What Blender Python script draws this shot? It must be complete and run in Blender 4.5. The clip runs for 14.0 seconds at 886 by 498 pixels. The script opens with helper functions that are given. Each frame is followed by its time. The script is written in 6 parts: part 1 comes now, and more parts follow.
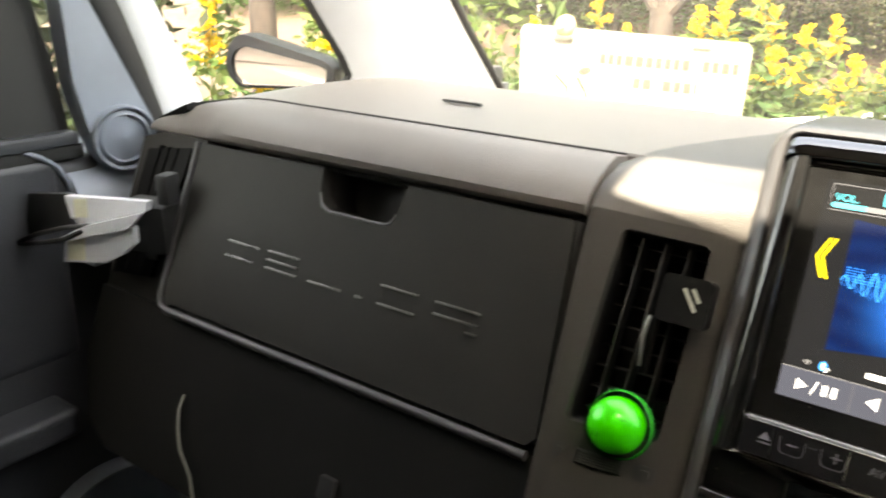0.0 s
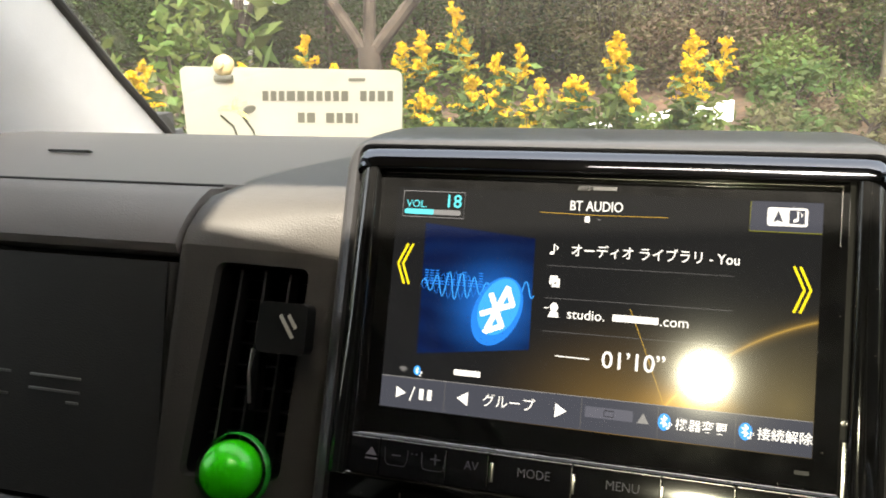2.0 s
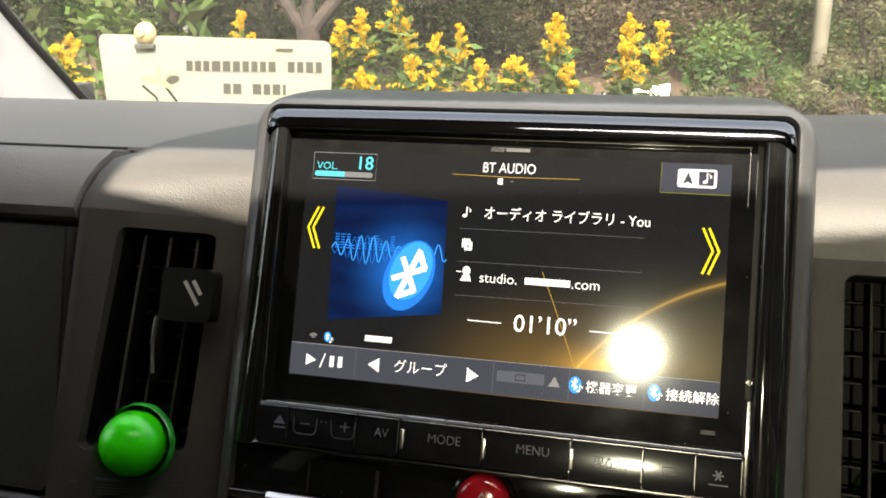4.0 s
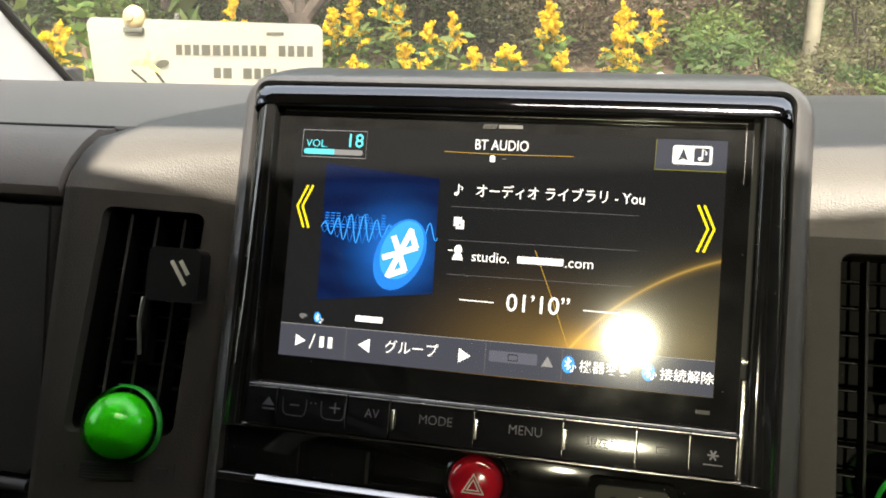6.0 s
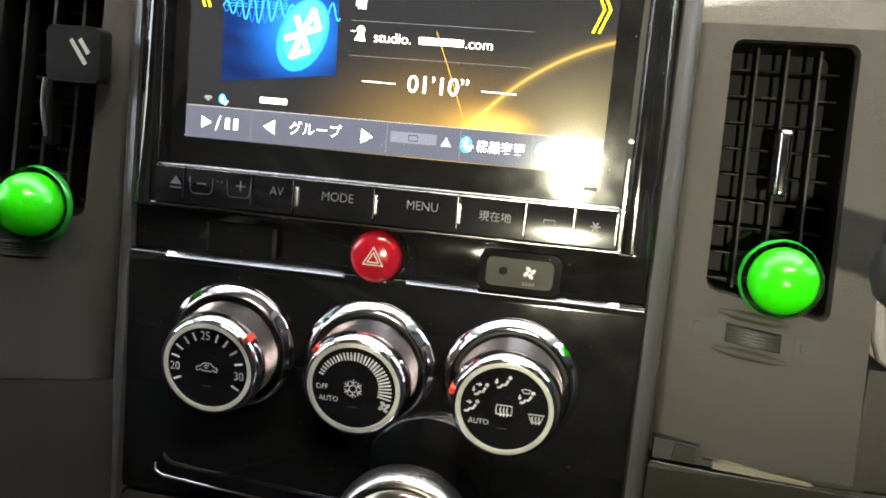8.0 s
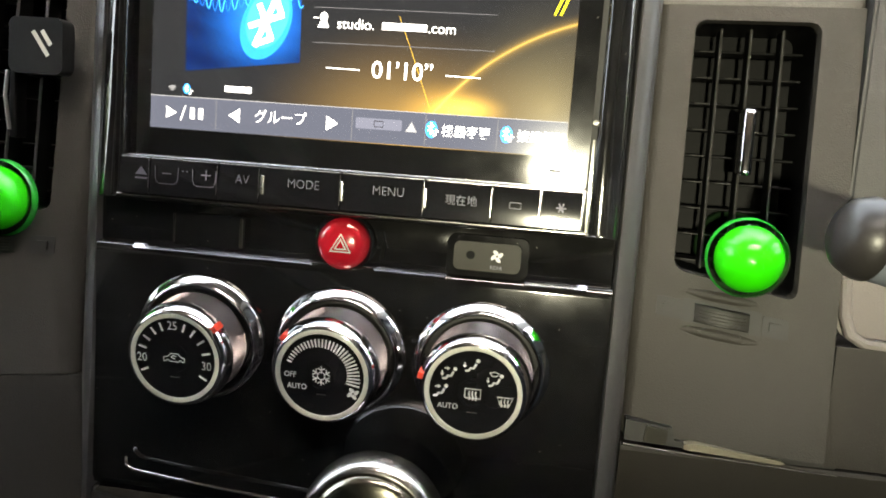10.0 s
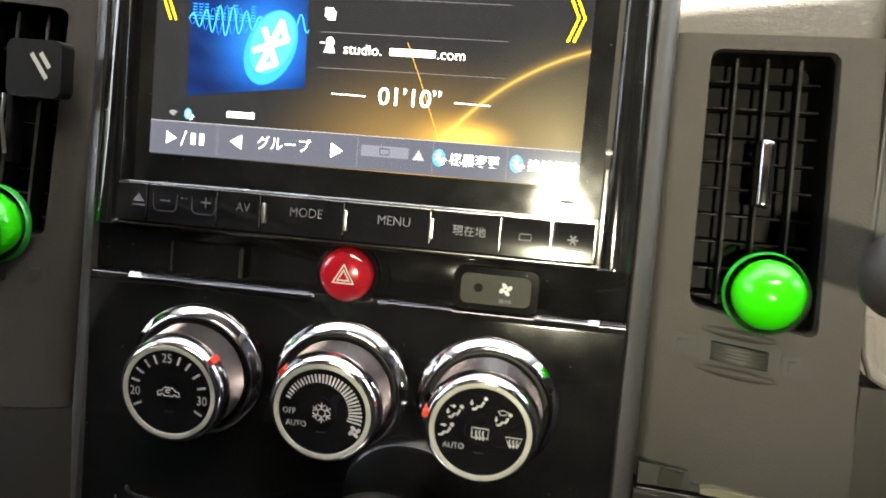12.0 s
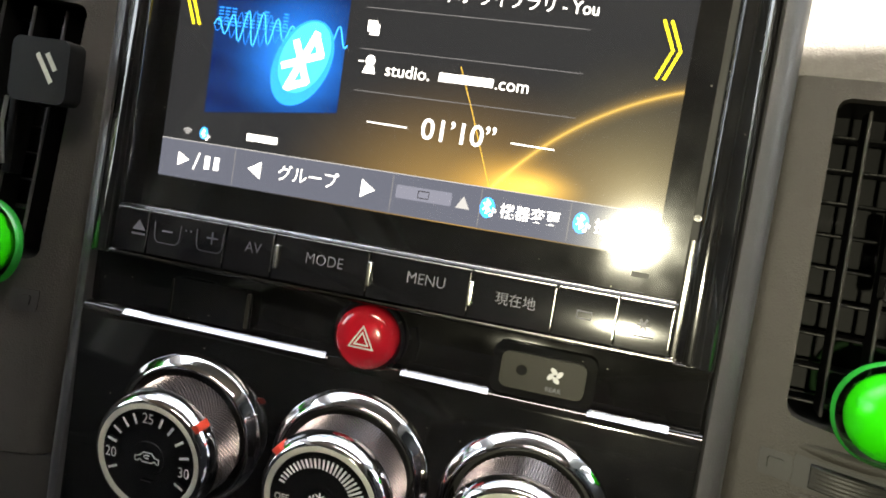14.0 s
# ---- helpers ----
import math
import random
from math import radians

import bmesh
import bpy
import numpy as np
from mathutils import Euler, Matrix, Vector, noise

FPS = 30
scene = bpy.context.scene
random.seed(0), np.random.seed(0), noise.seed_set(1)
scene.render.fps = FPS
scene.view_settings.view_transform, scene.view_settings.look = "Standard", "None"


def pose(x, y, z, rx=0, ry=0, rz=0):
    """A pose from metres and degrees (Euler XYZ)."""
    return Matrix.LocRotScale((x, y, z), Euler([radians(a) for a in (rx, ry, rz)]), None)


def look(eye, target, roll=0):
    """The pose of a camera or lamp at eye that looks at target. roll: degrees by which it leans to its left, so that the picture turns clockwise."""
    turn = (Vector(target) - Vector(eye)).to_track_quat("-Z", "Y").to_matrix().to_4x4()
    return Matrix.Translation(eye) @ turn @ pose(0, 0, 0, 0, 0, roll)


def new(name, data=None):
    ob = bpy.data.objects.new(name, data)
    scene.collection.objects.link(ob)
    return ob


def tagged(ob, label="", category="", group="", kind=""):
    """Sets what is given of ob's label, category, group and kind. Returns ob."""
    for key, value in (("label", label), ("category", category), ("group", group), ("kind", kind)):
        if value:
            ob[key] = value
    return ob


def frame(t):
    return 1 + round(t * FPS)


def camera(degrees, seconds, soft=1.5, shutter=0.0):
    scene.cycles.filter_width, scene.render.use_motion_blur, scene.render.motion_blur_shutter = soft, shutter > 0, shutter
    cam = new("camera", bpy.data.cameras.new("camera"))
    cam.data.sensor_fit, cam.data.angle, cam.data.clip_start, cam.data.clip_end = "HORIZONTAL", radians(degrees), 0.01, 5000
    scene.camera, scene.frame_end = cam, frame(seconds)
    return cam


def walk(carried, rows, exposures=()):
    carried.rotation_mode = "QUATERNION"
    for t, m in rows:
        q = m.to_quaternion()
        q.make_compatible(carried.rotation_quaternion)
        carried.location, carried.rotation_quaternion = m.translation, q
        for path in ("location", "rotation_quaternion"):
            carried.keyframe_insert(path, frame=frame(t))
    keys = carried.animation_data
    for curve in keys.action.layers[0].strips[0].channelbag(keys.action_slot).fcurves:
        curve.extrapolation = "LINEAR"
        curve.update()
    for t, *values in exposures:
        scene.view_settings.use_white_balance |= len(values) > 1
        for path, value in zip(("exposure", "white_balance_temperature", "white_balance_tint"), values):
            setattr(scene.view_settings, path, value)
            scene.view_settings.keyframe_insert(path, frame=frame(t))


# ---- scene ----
# The dash face leans back 22 degrees; PANEL maps its own plane (x right, y into the dash, z up) to the world.
PANEL = pose(0, 0, 1.15, -22, 0, 0)
cam = camera(57.4, 14.0, soft=1.8, shutter=0.4)
PATH = [
    (0, (-0.021, -0.438, -0.017), (-1.139, 1.22, -0.056), 13.7),
    (0.5, (0.003, -0.416, -0.008), (-0.969, 1.332, 0.026), 10.5),
    (1, (0.019, -0.402, -0.007), (-0.811, 1.415, 0.091), 7.7),
    (1.5, (0.04, -0.39, -0.004), (-0.644, 1.484, 0.144), 5.5),
    (2, (0.046, -0.385, -0.008), (-0.545, 1.519, 0.153), 4.9),
    (2.5, (0.05, -0.381, -0.011), (-0.489, 1.539, 0.141), 4.9),
    (3, (0.055, -0.376, -0.014), (-0.442, 1.556, 0.129), 4.8),
    (5.5, (0.059, -0.368, -0.017), (-0.377, 1.581, 0.094), 4.5),
    (6, (0.058, -0.365, -0.02), (-0.375, 1.584, 0.086), 4.5),
    (6.5, (0.063, -0.364, -0.019), (-0.366, 1.586, 0.088), 4.2),
    (7, (0.066, -0.37, -0.026), (-0.355, 1.585, 0.036), 4.3),
    (7.5, (0.073, -0.358, -0.047), (-0.286, 1.603, -0.208), 5.0),
    (8, (0.088, -0.371, -0.047), (-0.211, 1.589, -0.31), 5.2),
    (10.5, (0.1, -0.37, -0.058), (-0.181, 1.597, -0.283), 4.1),
    (11, (0.099, -0.374, -0.055), (-0.19, 1.594, -0.257), 3.8),
    (11.5, (0.102, -0.37, -0.056), (-0.19, 1.599, -0.248), 3.9),
    (12, (0.095, -0.357, -0.058), (-0.193, 1.615, -0.223), 4.8),
    (12.5, (0.079, -0.317, -0.05), (-0.24, 1.654, -0.159), 5.4),
    (13, (0.084, -0.304, -0.044), (-0.321, 1.655, -0.071), 6.1),
    (13.5, (0.095, -0.299, -0.047), (-0.341, 1.651, -0.131), 8.4),
    (14, (0.095, -0.293, -0.043), (-0.378, 1.645, -0.192), 9.1),
]
EXPOSURES = [(t, s + 2.93, k, 8) for t, s, k in ((0.0, 1.22, 8200), (0.7, 0.62, 7900), (1.5, 0.02, 7600), (2.5, -0.1, 7500), (6.9, 0.0, 7450), (7.6, 0.64, 7350), (8.0, 1.50, 7250), (10.5, 1.46, 7400), (12.0, 1.42, 7450), (12.6, 1.42, 7400), (14.0, 1.1, 7350))]
walk(cam, [(t, PANEL @ look(eye, target, roll)) for t, eye, target, roll in PATH], EXPOSURES)

# ---- light ----
SUN_DIR = Vector((0.18, -0.55, 0.81)).normalized()
world = bpy.data.worlds.new("sky")
scene.world = world
world.use_nodes = True
wn = world.node_tree
sky = wn.nodes.new("ShaderNodeTexSky")
sky.sky_type, sky.sun_disc = "NISHITA", False
sky.dust_density, sky.ozone_density = 4.0, 0.5
sky.sun_elevation = math.asin(SUN_DIR.z)
sky.sun_rotation = math.atan2(SUN_DIR.x, SUN_DIR.y)
soft = wn.nodes.new("ShaderNodeHueSaturation")  # hazy sky
soft.inputs["Saturation"].default_value = 0.55
wn.links.new(sky.outputs[0], soft.inputs["Color"])
wn.links.new(soft.outputs[0], wn.nodes["Background"].inputs[0])
wn.nodes["Background"].inputs[1].default_value = 0.15

sun = new("sun", bpy.data.lights.new("sun", "SUN"))
sun.data.energy, sun.data.angle, sun.data.color = 2.1, radians(0.6), (1.0, 0.97, 0.92)
sun.matrix_basis = look(SUN_DIR * 20, (0, 0, 0))

# The torch beside the lens, set back here and still, mirrored in the display.
torch = new("torch_light", bpy.data.lights.new("torch_light", "SPOT"))
torch.data.energy, torch.data.color, torch.data.shadow_soft_size = 6.0, (1.0, 1.0, 0.80), 0.021
torch.data.spot_size, torch.data.spot_blend = radians(22), 1.0
torch.matrix_basis = PANEL @ look((0.086, -1.55, -0.095), (0.190, 0, 0.030))

# ---- materials ----
LIT = 0.215  # brightness of the display beside daylight

def nodes_of(name):
    m = bpy.data.materials.new(name)
    m.use_nodes = True
    nt = m.node_tree
    return m, nt, nt.nodes["Principled BSDF"]


def surface(name, color, rough=0.5, metal=0.0, grain=0.0, grain_scale=900.0, mottle=0.12, mottle_scale=14.0, coat=0.0, rough_var=0.08, spec=0.5, leather=False):
    """A painted, moulded or metal surface: mottled colour, uneven gloss and a fine relief."""
    m, nt, p = nodes_of(name)
    tc = nt.nodes.new("ShaderNodeTexCoord")
    big = nt.nodes.new("ShaderNodeTexNoise")
    big.inputs["Scale"].default_value, big.inputs["Detail"].default_value = mottle_scale, 6
    nt.links.new(tc.outputs["Object"], big.inputs["Vector"])
    ramp = nt.nodes.new("ShaderNodeMapRange")
    ramp.inputs["From Min"].default_value, ramp.inputs["From Max"].default_value = 0.3, 0.7
    ramp.inputs["To Min"].default_value, ramp.inputs["To Max"].default_value = 1 - mottle, 1 + mottle
    nt.links.new(big.outputs["Fac"], ramp.inputs["Value"])
    mul = nt.nodes.new("ShaderNodeVectorMath")
    mul.operation = "SCALE"
    mul.inputs[0].default_value = color
    nt.links.new(ramp.outputs[0], mul.inputs["Scale"])
    nt.links.new(mul.outputs[0], p.inputs["Base Color"])
    rr = nt.nodes.new("ShaderNodeMapRange")
    rr.inputs["To Min"].default_value, rr.inputs["To Max"].default_value = max(0.0, rough - rough_var), min(1.0, rough + rough_var)
    nt.links.new(big.outputs["Fac"], rr.inputs["Value"])
    nt.links.new(rr.outputs[0], p.inputs["Roughness"])
    p.inputs["Metallic"].default_value = metal
    p.inputs["Coat Weight"].default_value = coat
    p.inputs["Coat Roughness"].default_value = 0.04
    p.inputs["Specular IOR Level"].default_value = spec
    if grain:
        if leather:
            fine = nt.nodes.new("ShaderNodeTexVoronoi")
            fine.feature = "SMOOTH_F1"
            out = fine.outputs["Distance"]
        else:
            fine = nt.nodes.new("ShaderNodeTexNoise")
            fine.inputs["Detail"].default_value = 3
            out = fine.outputs["Fac"]
        fine.inputs["Scale"].default_value = grain_scale
        nt.links.new(tc.outputs["Object"], fine.inputs["Vector"])
        b = nt.nodes.new("ShaderNodeBump")
        b.inputs["Strength"].default_value, b.inputs["Distance"].default_value = grain, 0.0006
        nt.links.new(out, b.inputs["Height"])
        nt.links.new(b.outputs[0], p.inputs["Normal"])
    return m


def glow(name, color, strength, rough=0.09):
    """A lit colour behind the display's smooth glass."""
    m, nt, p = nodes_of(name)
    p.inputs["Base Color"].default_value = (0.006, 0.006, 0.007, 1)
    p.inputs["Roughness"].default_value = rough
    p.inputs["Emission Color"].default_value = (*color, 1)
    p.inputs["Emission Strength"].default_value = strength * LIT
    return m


def glass(name, tint=(1, 1, 1), rough=0.0, ior=1.45):
    """Thin clear glass: mostly clear, with a mirror-like sheen at a slant."""
    m = bpy.data.materials.new(name)
    m.use_nodes = True
    nt = m.node_tree
    nt.nodes.clear()
    out = nt.nodes.new("ShaderNodeOutputMaterial")
    mix = nt.nodes.new("ShaderNodeMixShader")
    tr, gl, lw = nt.nodes.new("ShaderNodeBsdfTransparent"), nt.nodes.new("ShaderNodeBsdfGlossy"), nt.nodes.new("ShaderNodeLayerWeight")
    pw, fr = nt.nodes.new("ShaderNodeMath"), nt.nodes.new("ShaderNodeMath")
    pw.operation, fr.operation = "POWER", "MULTIPLY_ADD"
    pw.inputs[1].default_value = 5.0
    lw.inputs["Blend"].default_value = 0.5
    base = ((ior - 1) / (ior + 1)) ** 2
    fr.inputs[1].default_value, fr.inputs[2].default_value = 1 - base, base
    nt.links.new(lw.outputs["Facing"], pw.inputs[0])
    nt.links.new(pw.outputs[0], fr.inputs[0])
    tr.inputs[0].default_value = (*tint, 1)
    gl.inputs["Roughness"].default_value = rough
    nt.links.new(fr.outputs[0], mix.inputs[0])
    nt.links.new(tr.outputs[0], mix.inputs[1])
    nt.links.new(gl.outputs[0], mix.inputs[2])
    nt.links.new(mix.outputs[0], out.inputs[0])
    return m


def leafy(name, color, var=0.5, trans=0.58, rough=0.8):
    """Leaves and petals, each island a little different, letting some light through."""
    m = bpy.data.materials.new(name)
    m.use_nodes = True
    nt = m.node_tree
    p = nt.nodes["Principled BSDF"]
    geo = nt.nodes.new("ShaderNodeNewGeometry")
    mr = nt.nodes.new("ShaderNodeMapRange")
    mr.inputs["To Min"].default_value, mr.inputs["To Max"].default_value = 1 - var, 1 + var
    nt.links.new(geo.outputs["Random Per Island"], mr.inputs["Value"])
    hsv = nt.nodes.new("ShaderNodeHueSaturation")
    hsv.inputs["Color"].default_value = (*color, 1)
    nt.links.new(mr.outputs[0], hsv.inputs["Value"])
    hue = nt.nodes.new("ShaderNodeMapRange")
    hue.inputs["To Min"].default_value, hue.inputs["To Max"].default_value = 0.47, 0.53
    nt.links.new(geo.outputs["Random Per Island"], hue.inputs["Value"])
    nt.links.new(hue.outputs[0], hsv.inputs["Hue"])
    nt.links.new(hsv.outputs[0], p.inputs["Base Color"])
    p.inputs["Roughness"].default_value = rough
    tl, mix = nt.nodes.new("ShaderNodeBsdfTranslucent"), nt.nodes.new("ShaderNodeMixShader")
    nt.links.new(hsv.outputs[0], tl.inputs[0])
    mix.inputs[0].default_value = trans
    nt.links.new(p.outputs[0], mix.inputs[1])
    nt.links.new(tl.outputs[0], mix.inputs[2])
    nt.links.new(mix.outputs[0], nt.nodes["Material Output"].inputs[0])
    return m


def specks(m, scale=230.0, size=0.055, tone=(0.35, 0.33, 0.30)):
    """Sparse pale dust specks over a dark glossy surface."""
    nt = m.node_tree
    p = nt.nodes["Principled BSDF"]
    tc, vo, less, keep, both, mix = (nt.nodes.new(k) for k in ("ShaderNodeTexCoord", "ShaderNodeTexVoronoi", "ShaderNodeMath", "ShaderNodeMath", "ShaderNodeMath", "ShaderNodeMix"))
    vo.inputs["Scale"].default_value = scale
    less.operation, keep.operation, both.operation = "LESS_THAN", "GREATER_THAN", "MULTIPLY"
    less.inputs[1].default_value, keep.inputs[1].default_value = size, 0.74
    sep = nt.nodes.new("ShaderNodeSeparateColor")
    nt.links.new(tc.outputs["Object"], vo.inputs["Vector"])
    nt.links.new(vo.outputs["Distance"], less.inputs[0])
    nt.links.new(vo.outputs["Color"], sep.inputs[0])
    nt.links.new(sep.outputs[0], keep.inputs[0])
    nt.links.new(less.outputs[0], both.inputs[0])
    nt.links.new(keep.outputs[0], both.inputs[1])
    mix.data_type = "RGBA"
    nt.links.new(both.outputs[0], mix.inputs[0])
    nt.links.new(p.inputs["Base Color"].links[0].from_socket, mix.inputs[6])
    mix.inputs[7].default_value = (*tone, 1)
    nt.links.new(mix.outputs[2], p.inputs["Base Color"])
    return m


# Dash plastic in several tones: paler on top, darker where shade falls.
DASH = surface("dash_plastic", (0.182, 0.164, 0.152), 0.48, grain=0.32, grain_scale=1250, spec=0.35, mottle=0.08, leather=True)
DASH_MID = surface("dash_plastic_mid", (0.083, 0.077, 0.071), 0.46, grain=0.32, grain_scale=1250, mottle=0.08, spec=0.35, leather=True)
HOOD = surface("hood_plastic", (0.058, 0.0565, 0.058), 0.36, grain=0.14, grain_scale=1900, mottle=0.08, leather=True)
LID = surface("lid_plastic", (0.032, 0.031, 0.0285), 0.50, grain=0.3, grain_scale=1300, mottle=0.08, leather=True, spec=0.14)
DASH_DARKER = surface("dash_plastic_darker", (0.035, 0.033, 0.030), 0.55, grain=0.24, grain_scale=1700, mottle=0.08, spec=0.15, leather=True)
# Lid plastic darkened further, the footwell's shade put into its colour.
FOOT_SHADE = surface("footwell_shade_plastic", (0.015, 0.015, 0.014), 0.6, grain=0.2, spec=0.12)
DARK = surface("dark_plastic", (0.02, 0.02, 0.02), 0.5, grain=0.2, grain_scale=1200)
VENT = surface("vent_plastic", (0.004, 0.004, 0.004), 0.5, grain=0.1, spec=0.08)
BLADE_GLINT = surface("blade_glint_grey", (0.040, 0.039, 0.037), 0.3)
WHEEL = surface("wheel_plastic", (0.020, 0.019, 0.018), 0.45, grain=0.2, spec=0.3)
DASH_SHADED = surface("dash_plastic_shaded", (0.040, 0.037, 0.033), 0.5, grain=0.26, grain_scale=1700, mottle=0.08, spec=0.2, leather=True)
PIANO = surface("piano_black", (0.010, 0.010, 0.010), 0.07, rough_var=0.05, coat=0.6, mottle=0.4, mottle_scale=60)
specks(PIANO)
BUTTON = surface("button_black", (0.010, 0.010, 0.011), 0.09, rough_var=0.03, coat=0.1, spec=0.35)
CHROME = surface("chrome", (0.74, 0.73, 0.75), 0.08, 1.0, mottle=0.04, rough_var=0.03)
RIM_GLINT = surface("rim_glint_metal", (0.40, 0.40, 0.42), 0.12, 1.0, mottle=0.06, rough_var=0.05)
SATIN = surface("satin_metal", (0.62, 0.6, 0.58), 0.26, 1.0, grain=0.1)
KNURL = surface("knob_grip", (0.33, 0.28, 0.275), 0.25, 0.85, mottle=0.06)
GRIP_BASE = surface("knob_grip_base", (0.018, 0.015, 0.015), 0.5, mottle=0.06, spec=0.2)
IVORY = surface("ivory_ring", (0.58, 0.58, 0.49), 0.4, mottle=0.04)
WHITE_MARK = surface("white_mark", (0.75, 0.75, 0.75), 0.5, mottle=0.03)
GREY_MARK = surface("grey_mark", (0.185, 0.18, 0.21), 0.5, mottle=0.03)
DIM_MARK = surface("dim_mark", (0.05, 0.05, 0.05), 0.5, mottle=0.03)
RED_MARK = surface("red_mark", (0.75, 0.06, 0.03), 0.4, mottle=0.05)
RED_GLOSS = surface("red_button", (0.42, 0.008, 0.018), 0.14, coat=0.8, mottle=0.05)
SWITCH = surface("switch_grey", (0.028, 0.027, 0.020), 0.45, mottle=0.06, spec=0.2)
PILLAR = surface("pillar_trim", (0.76, 0.78, 0.80), 0.6, grain=0.3, grain_scale=500, mottle=0.04)
ROOFING = surface("headliner", (0.12, 0.115, 0.107), 0.9, grain=0.5, grain_scale=600, mottle=0.05)
DOORTRIM = surface("door_plastic", (0.043, 0.045, 0.051), 0.45, grain=0.4, grain_scale=800, leather=True)
RUBBER = surface("black_rubber", (0.018, 0.018, 0.018), 0.6)
GLASS = glass("window_glass", (0.93, 0.96, 0.95))


def dusty_glass():
    """Windscreen glass under a thin film of dust that catches the daylight."""
    m = glass("dusty_glass", (0.95, 0.97, 0.95))
    nt = m.node_tree
    out = nt.nodes["Material Output"]
    clean = out.inputs[0].links[0].from_socket
    mix, dust, tex, amount = nt.nodes.new("ShaderNodeMixShader"), nt.nodes.new("ShaderNodeBsdfTranslucent"), nt.nodes.new("ShaderNodeTexNoise"), nt.nodes.new("ShaderNodeMapRange")
    dust.inputs[0].default_value = (0.9, 0.9, 0.84, 1)
    tex.inputs["Scale"].default_value, tex.inputs["Detail"].default_value = 3.0, 8
    amount.inputs["To Min"].default_value, amount.inputs["To Max"].default_value = 0.008, 0.020
    nt.links.new(tex.outputs["Fac"], amount.inputs["Value"])
    nt.links.new(amount.outputs[0], mix.inputs[0])
    nt.links.new(clean, mix.inputs[1])
    nt.links.new(dust.outputs[0], mix.inputs[2])
    nt.links.new(mix.outputs[0], out.inputs[0])
    return m


DUSTY = dusty_glass()

# ---- shape helpers ----
def link(name, bm, material, smooth=35):
    me = bpy.data.meshes.new(name)
    bmesh.ops.recalc_face_normals(bm, faces=bm.faces)
    if smooth:
        for f in bm.faces:
            f.smooth = True
        for e in bm.edges:
            e.smooth = len(e.link_faces) == 2 and e.calc_face_angle(0) < radians(smooth)
    bm.to_mesh(me)
    bm.free()
    me.materials.append(material)
    return new(name, me)


def part(name, bm, material, parent, label="", m=None, smooth=35):
    """A bmesh as one mesh under a thing or a part."""
    ob = link(name, bm, material, smooth)
    ob.parent = parent
    if m is not None:
        ob.matrix_basis = m
    return tagged(ob, label)


def thing(name, m, label, category, group="", kind=""):
    """An empty that carries the parts of one thing."""
    return_ob = new(name)
    return_ob.empty_display_size = 0.02
    return_ob.matrix_basis = m
    return tagged(return_ob, label, category, group, kind)


def solid(name, bm, material, m, label, category, group="", kind="", smooth=35):
    ob = link(name, bm, material, smooth)
    ob.matrix_basis = m
    return tagged(ob, label, category, group, kind)


def bevel(bm, width, segments=2, angle=30):
    es = [e for e in bm.edges if len(e.link_faces) == 2 and e.calc_face_angle(0) > radians(angle)]
    if width > 0 and es:
        bmesh.ops.bevel(bm, geom=es, offset=width, segments=segments, affect="EDGES", profile=0.6)
    return bm


def box(x0, x1, y0, y1, z0, z1, r=0.001, segments=2):
    bm = bmesh.new()
    bmesh.ops.create_cube(bm, size=1)
    for v in bm.verts:
        v.co = ((x0 + x1) / 2 + v.co.x * (x1 - x0), (y0 + y1) / 2 + v.co.y * (y1 - y0), (z0 + z1) / 2 + v.co.z * (z1 - z0))
    return bevel(bm, r, segments)


def rrect(x0, x1, z0, z1, r, n=6):
    """Points of a rounded rectangle; r: one radius, or four from the lower right corner, anticlockwise."""
    rs = r if isinstance(r, (tuple, list)) else (r,) * 4
    pts = []
    for k, (cx, cz, a) in enumerate(((x1 - rs[0], z0 + rs[0], -90), (x1 - rs[1], z1 - rs[1], 0), (x0 + rs[2], z1 - rs[2], 90), (x0 + rs[3], z0 + rs[3], 180))):
        for i in range(n + 1):
            t = radians(a + 90 * i / n)
            pts.append((cx + rs[k] * math.cos(t), cz + rs[k] * math.sin(t)))
    return pts


def prism(pts, y0, y1, r=0.0, segments=2):
    """A flat outline in x and z, made thick from y0 (front) to y1."""
    bm = bmesh.new()
    a = [bm.verts.new((x, y0, z)) for x, z in pts]
    b = [bm.verts.new((x, y1, z)) for x, z in pts]
    bm.faces.new(a)
    bm.faces.new(b[::-1])
    n = len(pts)
    for i in range(n):
        bm.faces.new((a[i], b[i], b[(i + 1) % n], a[(i + 1) % n]))
    return bevel(bm, r, segments, 50)


def rings(loops, close=False, cap_first=False, cap_last=False):
    """A skin over loops of points that have the same count; each loop is closed on itself."""
    bm = bmesh.new()
    vs = [[bm.verts.new(p) for p in loop] for loop in loops]
    n = len(vs[0])
    pairs = list(zip(vs, vs[1:])) + ([(vs[-1], vs[0])] if close else [])
    for a, b in pairs:
        for i in range(n):
            bm.faces.new((a[i], a[(i + 1) % n], b[(i + 1) % n], b[i]))
    if cap_first:
        bm.faces.new(vs[0])
    if cap_last:
        bm.faces.new(vs[-1])
    return bm


def sheet(rows):
    """A skin over rows of points, open on all sides."""
    bm = bmesh.new()
    vs = [[bm.verts.new(p) for p in row] for row in rows]
    for a, b in zip(vs, vs[1:]):
        for i in range(len(a) - 1):
            bm.faces.new((a[i], a[i + 1], b[i + 1], b[i]))
    return bm


def extrude_x(profile, x0, x1, steps=1, caps=True):
    """A closed outline of (y, z) drawn along x."""
    bm = rings([[(x0 + (x1 - x0) * k / steps, y, z) for y, z in profile] for k in range(steps + 1)], False, caps, caps)
    return bm


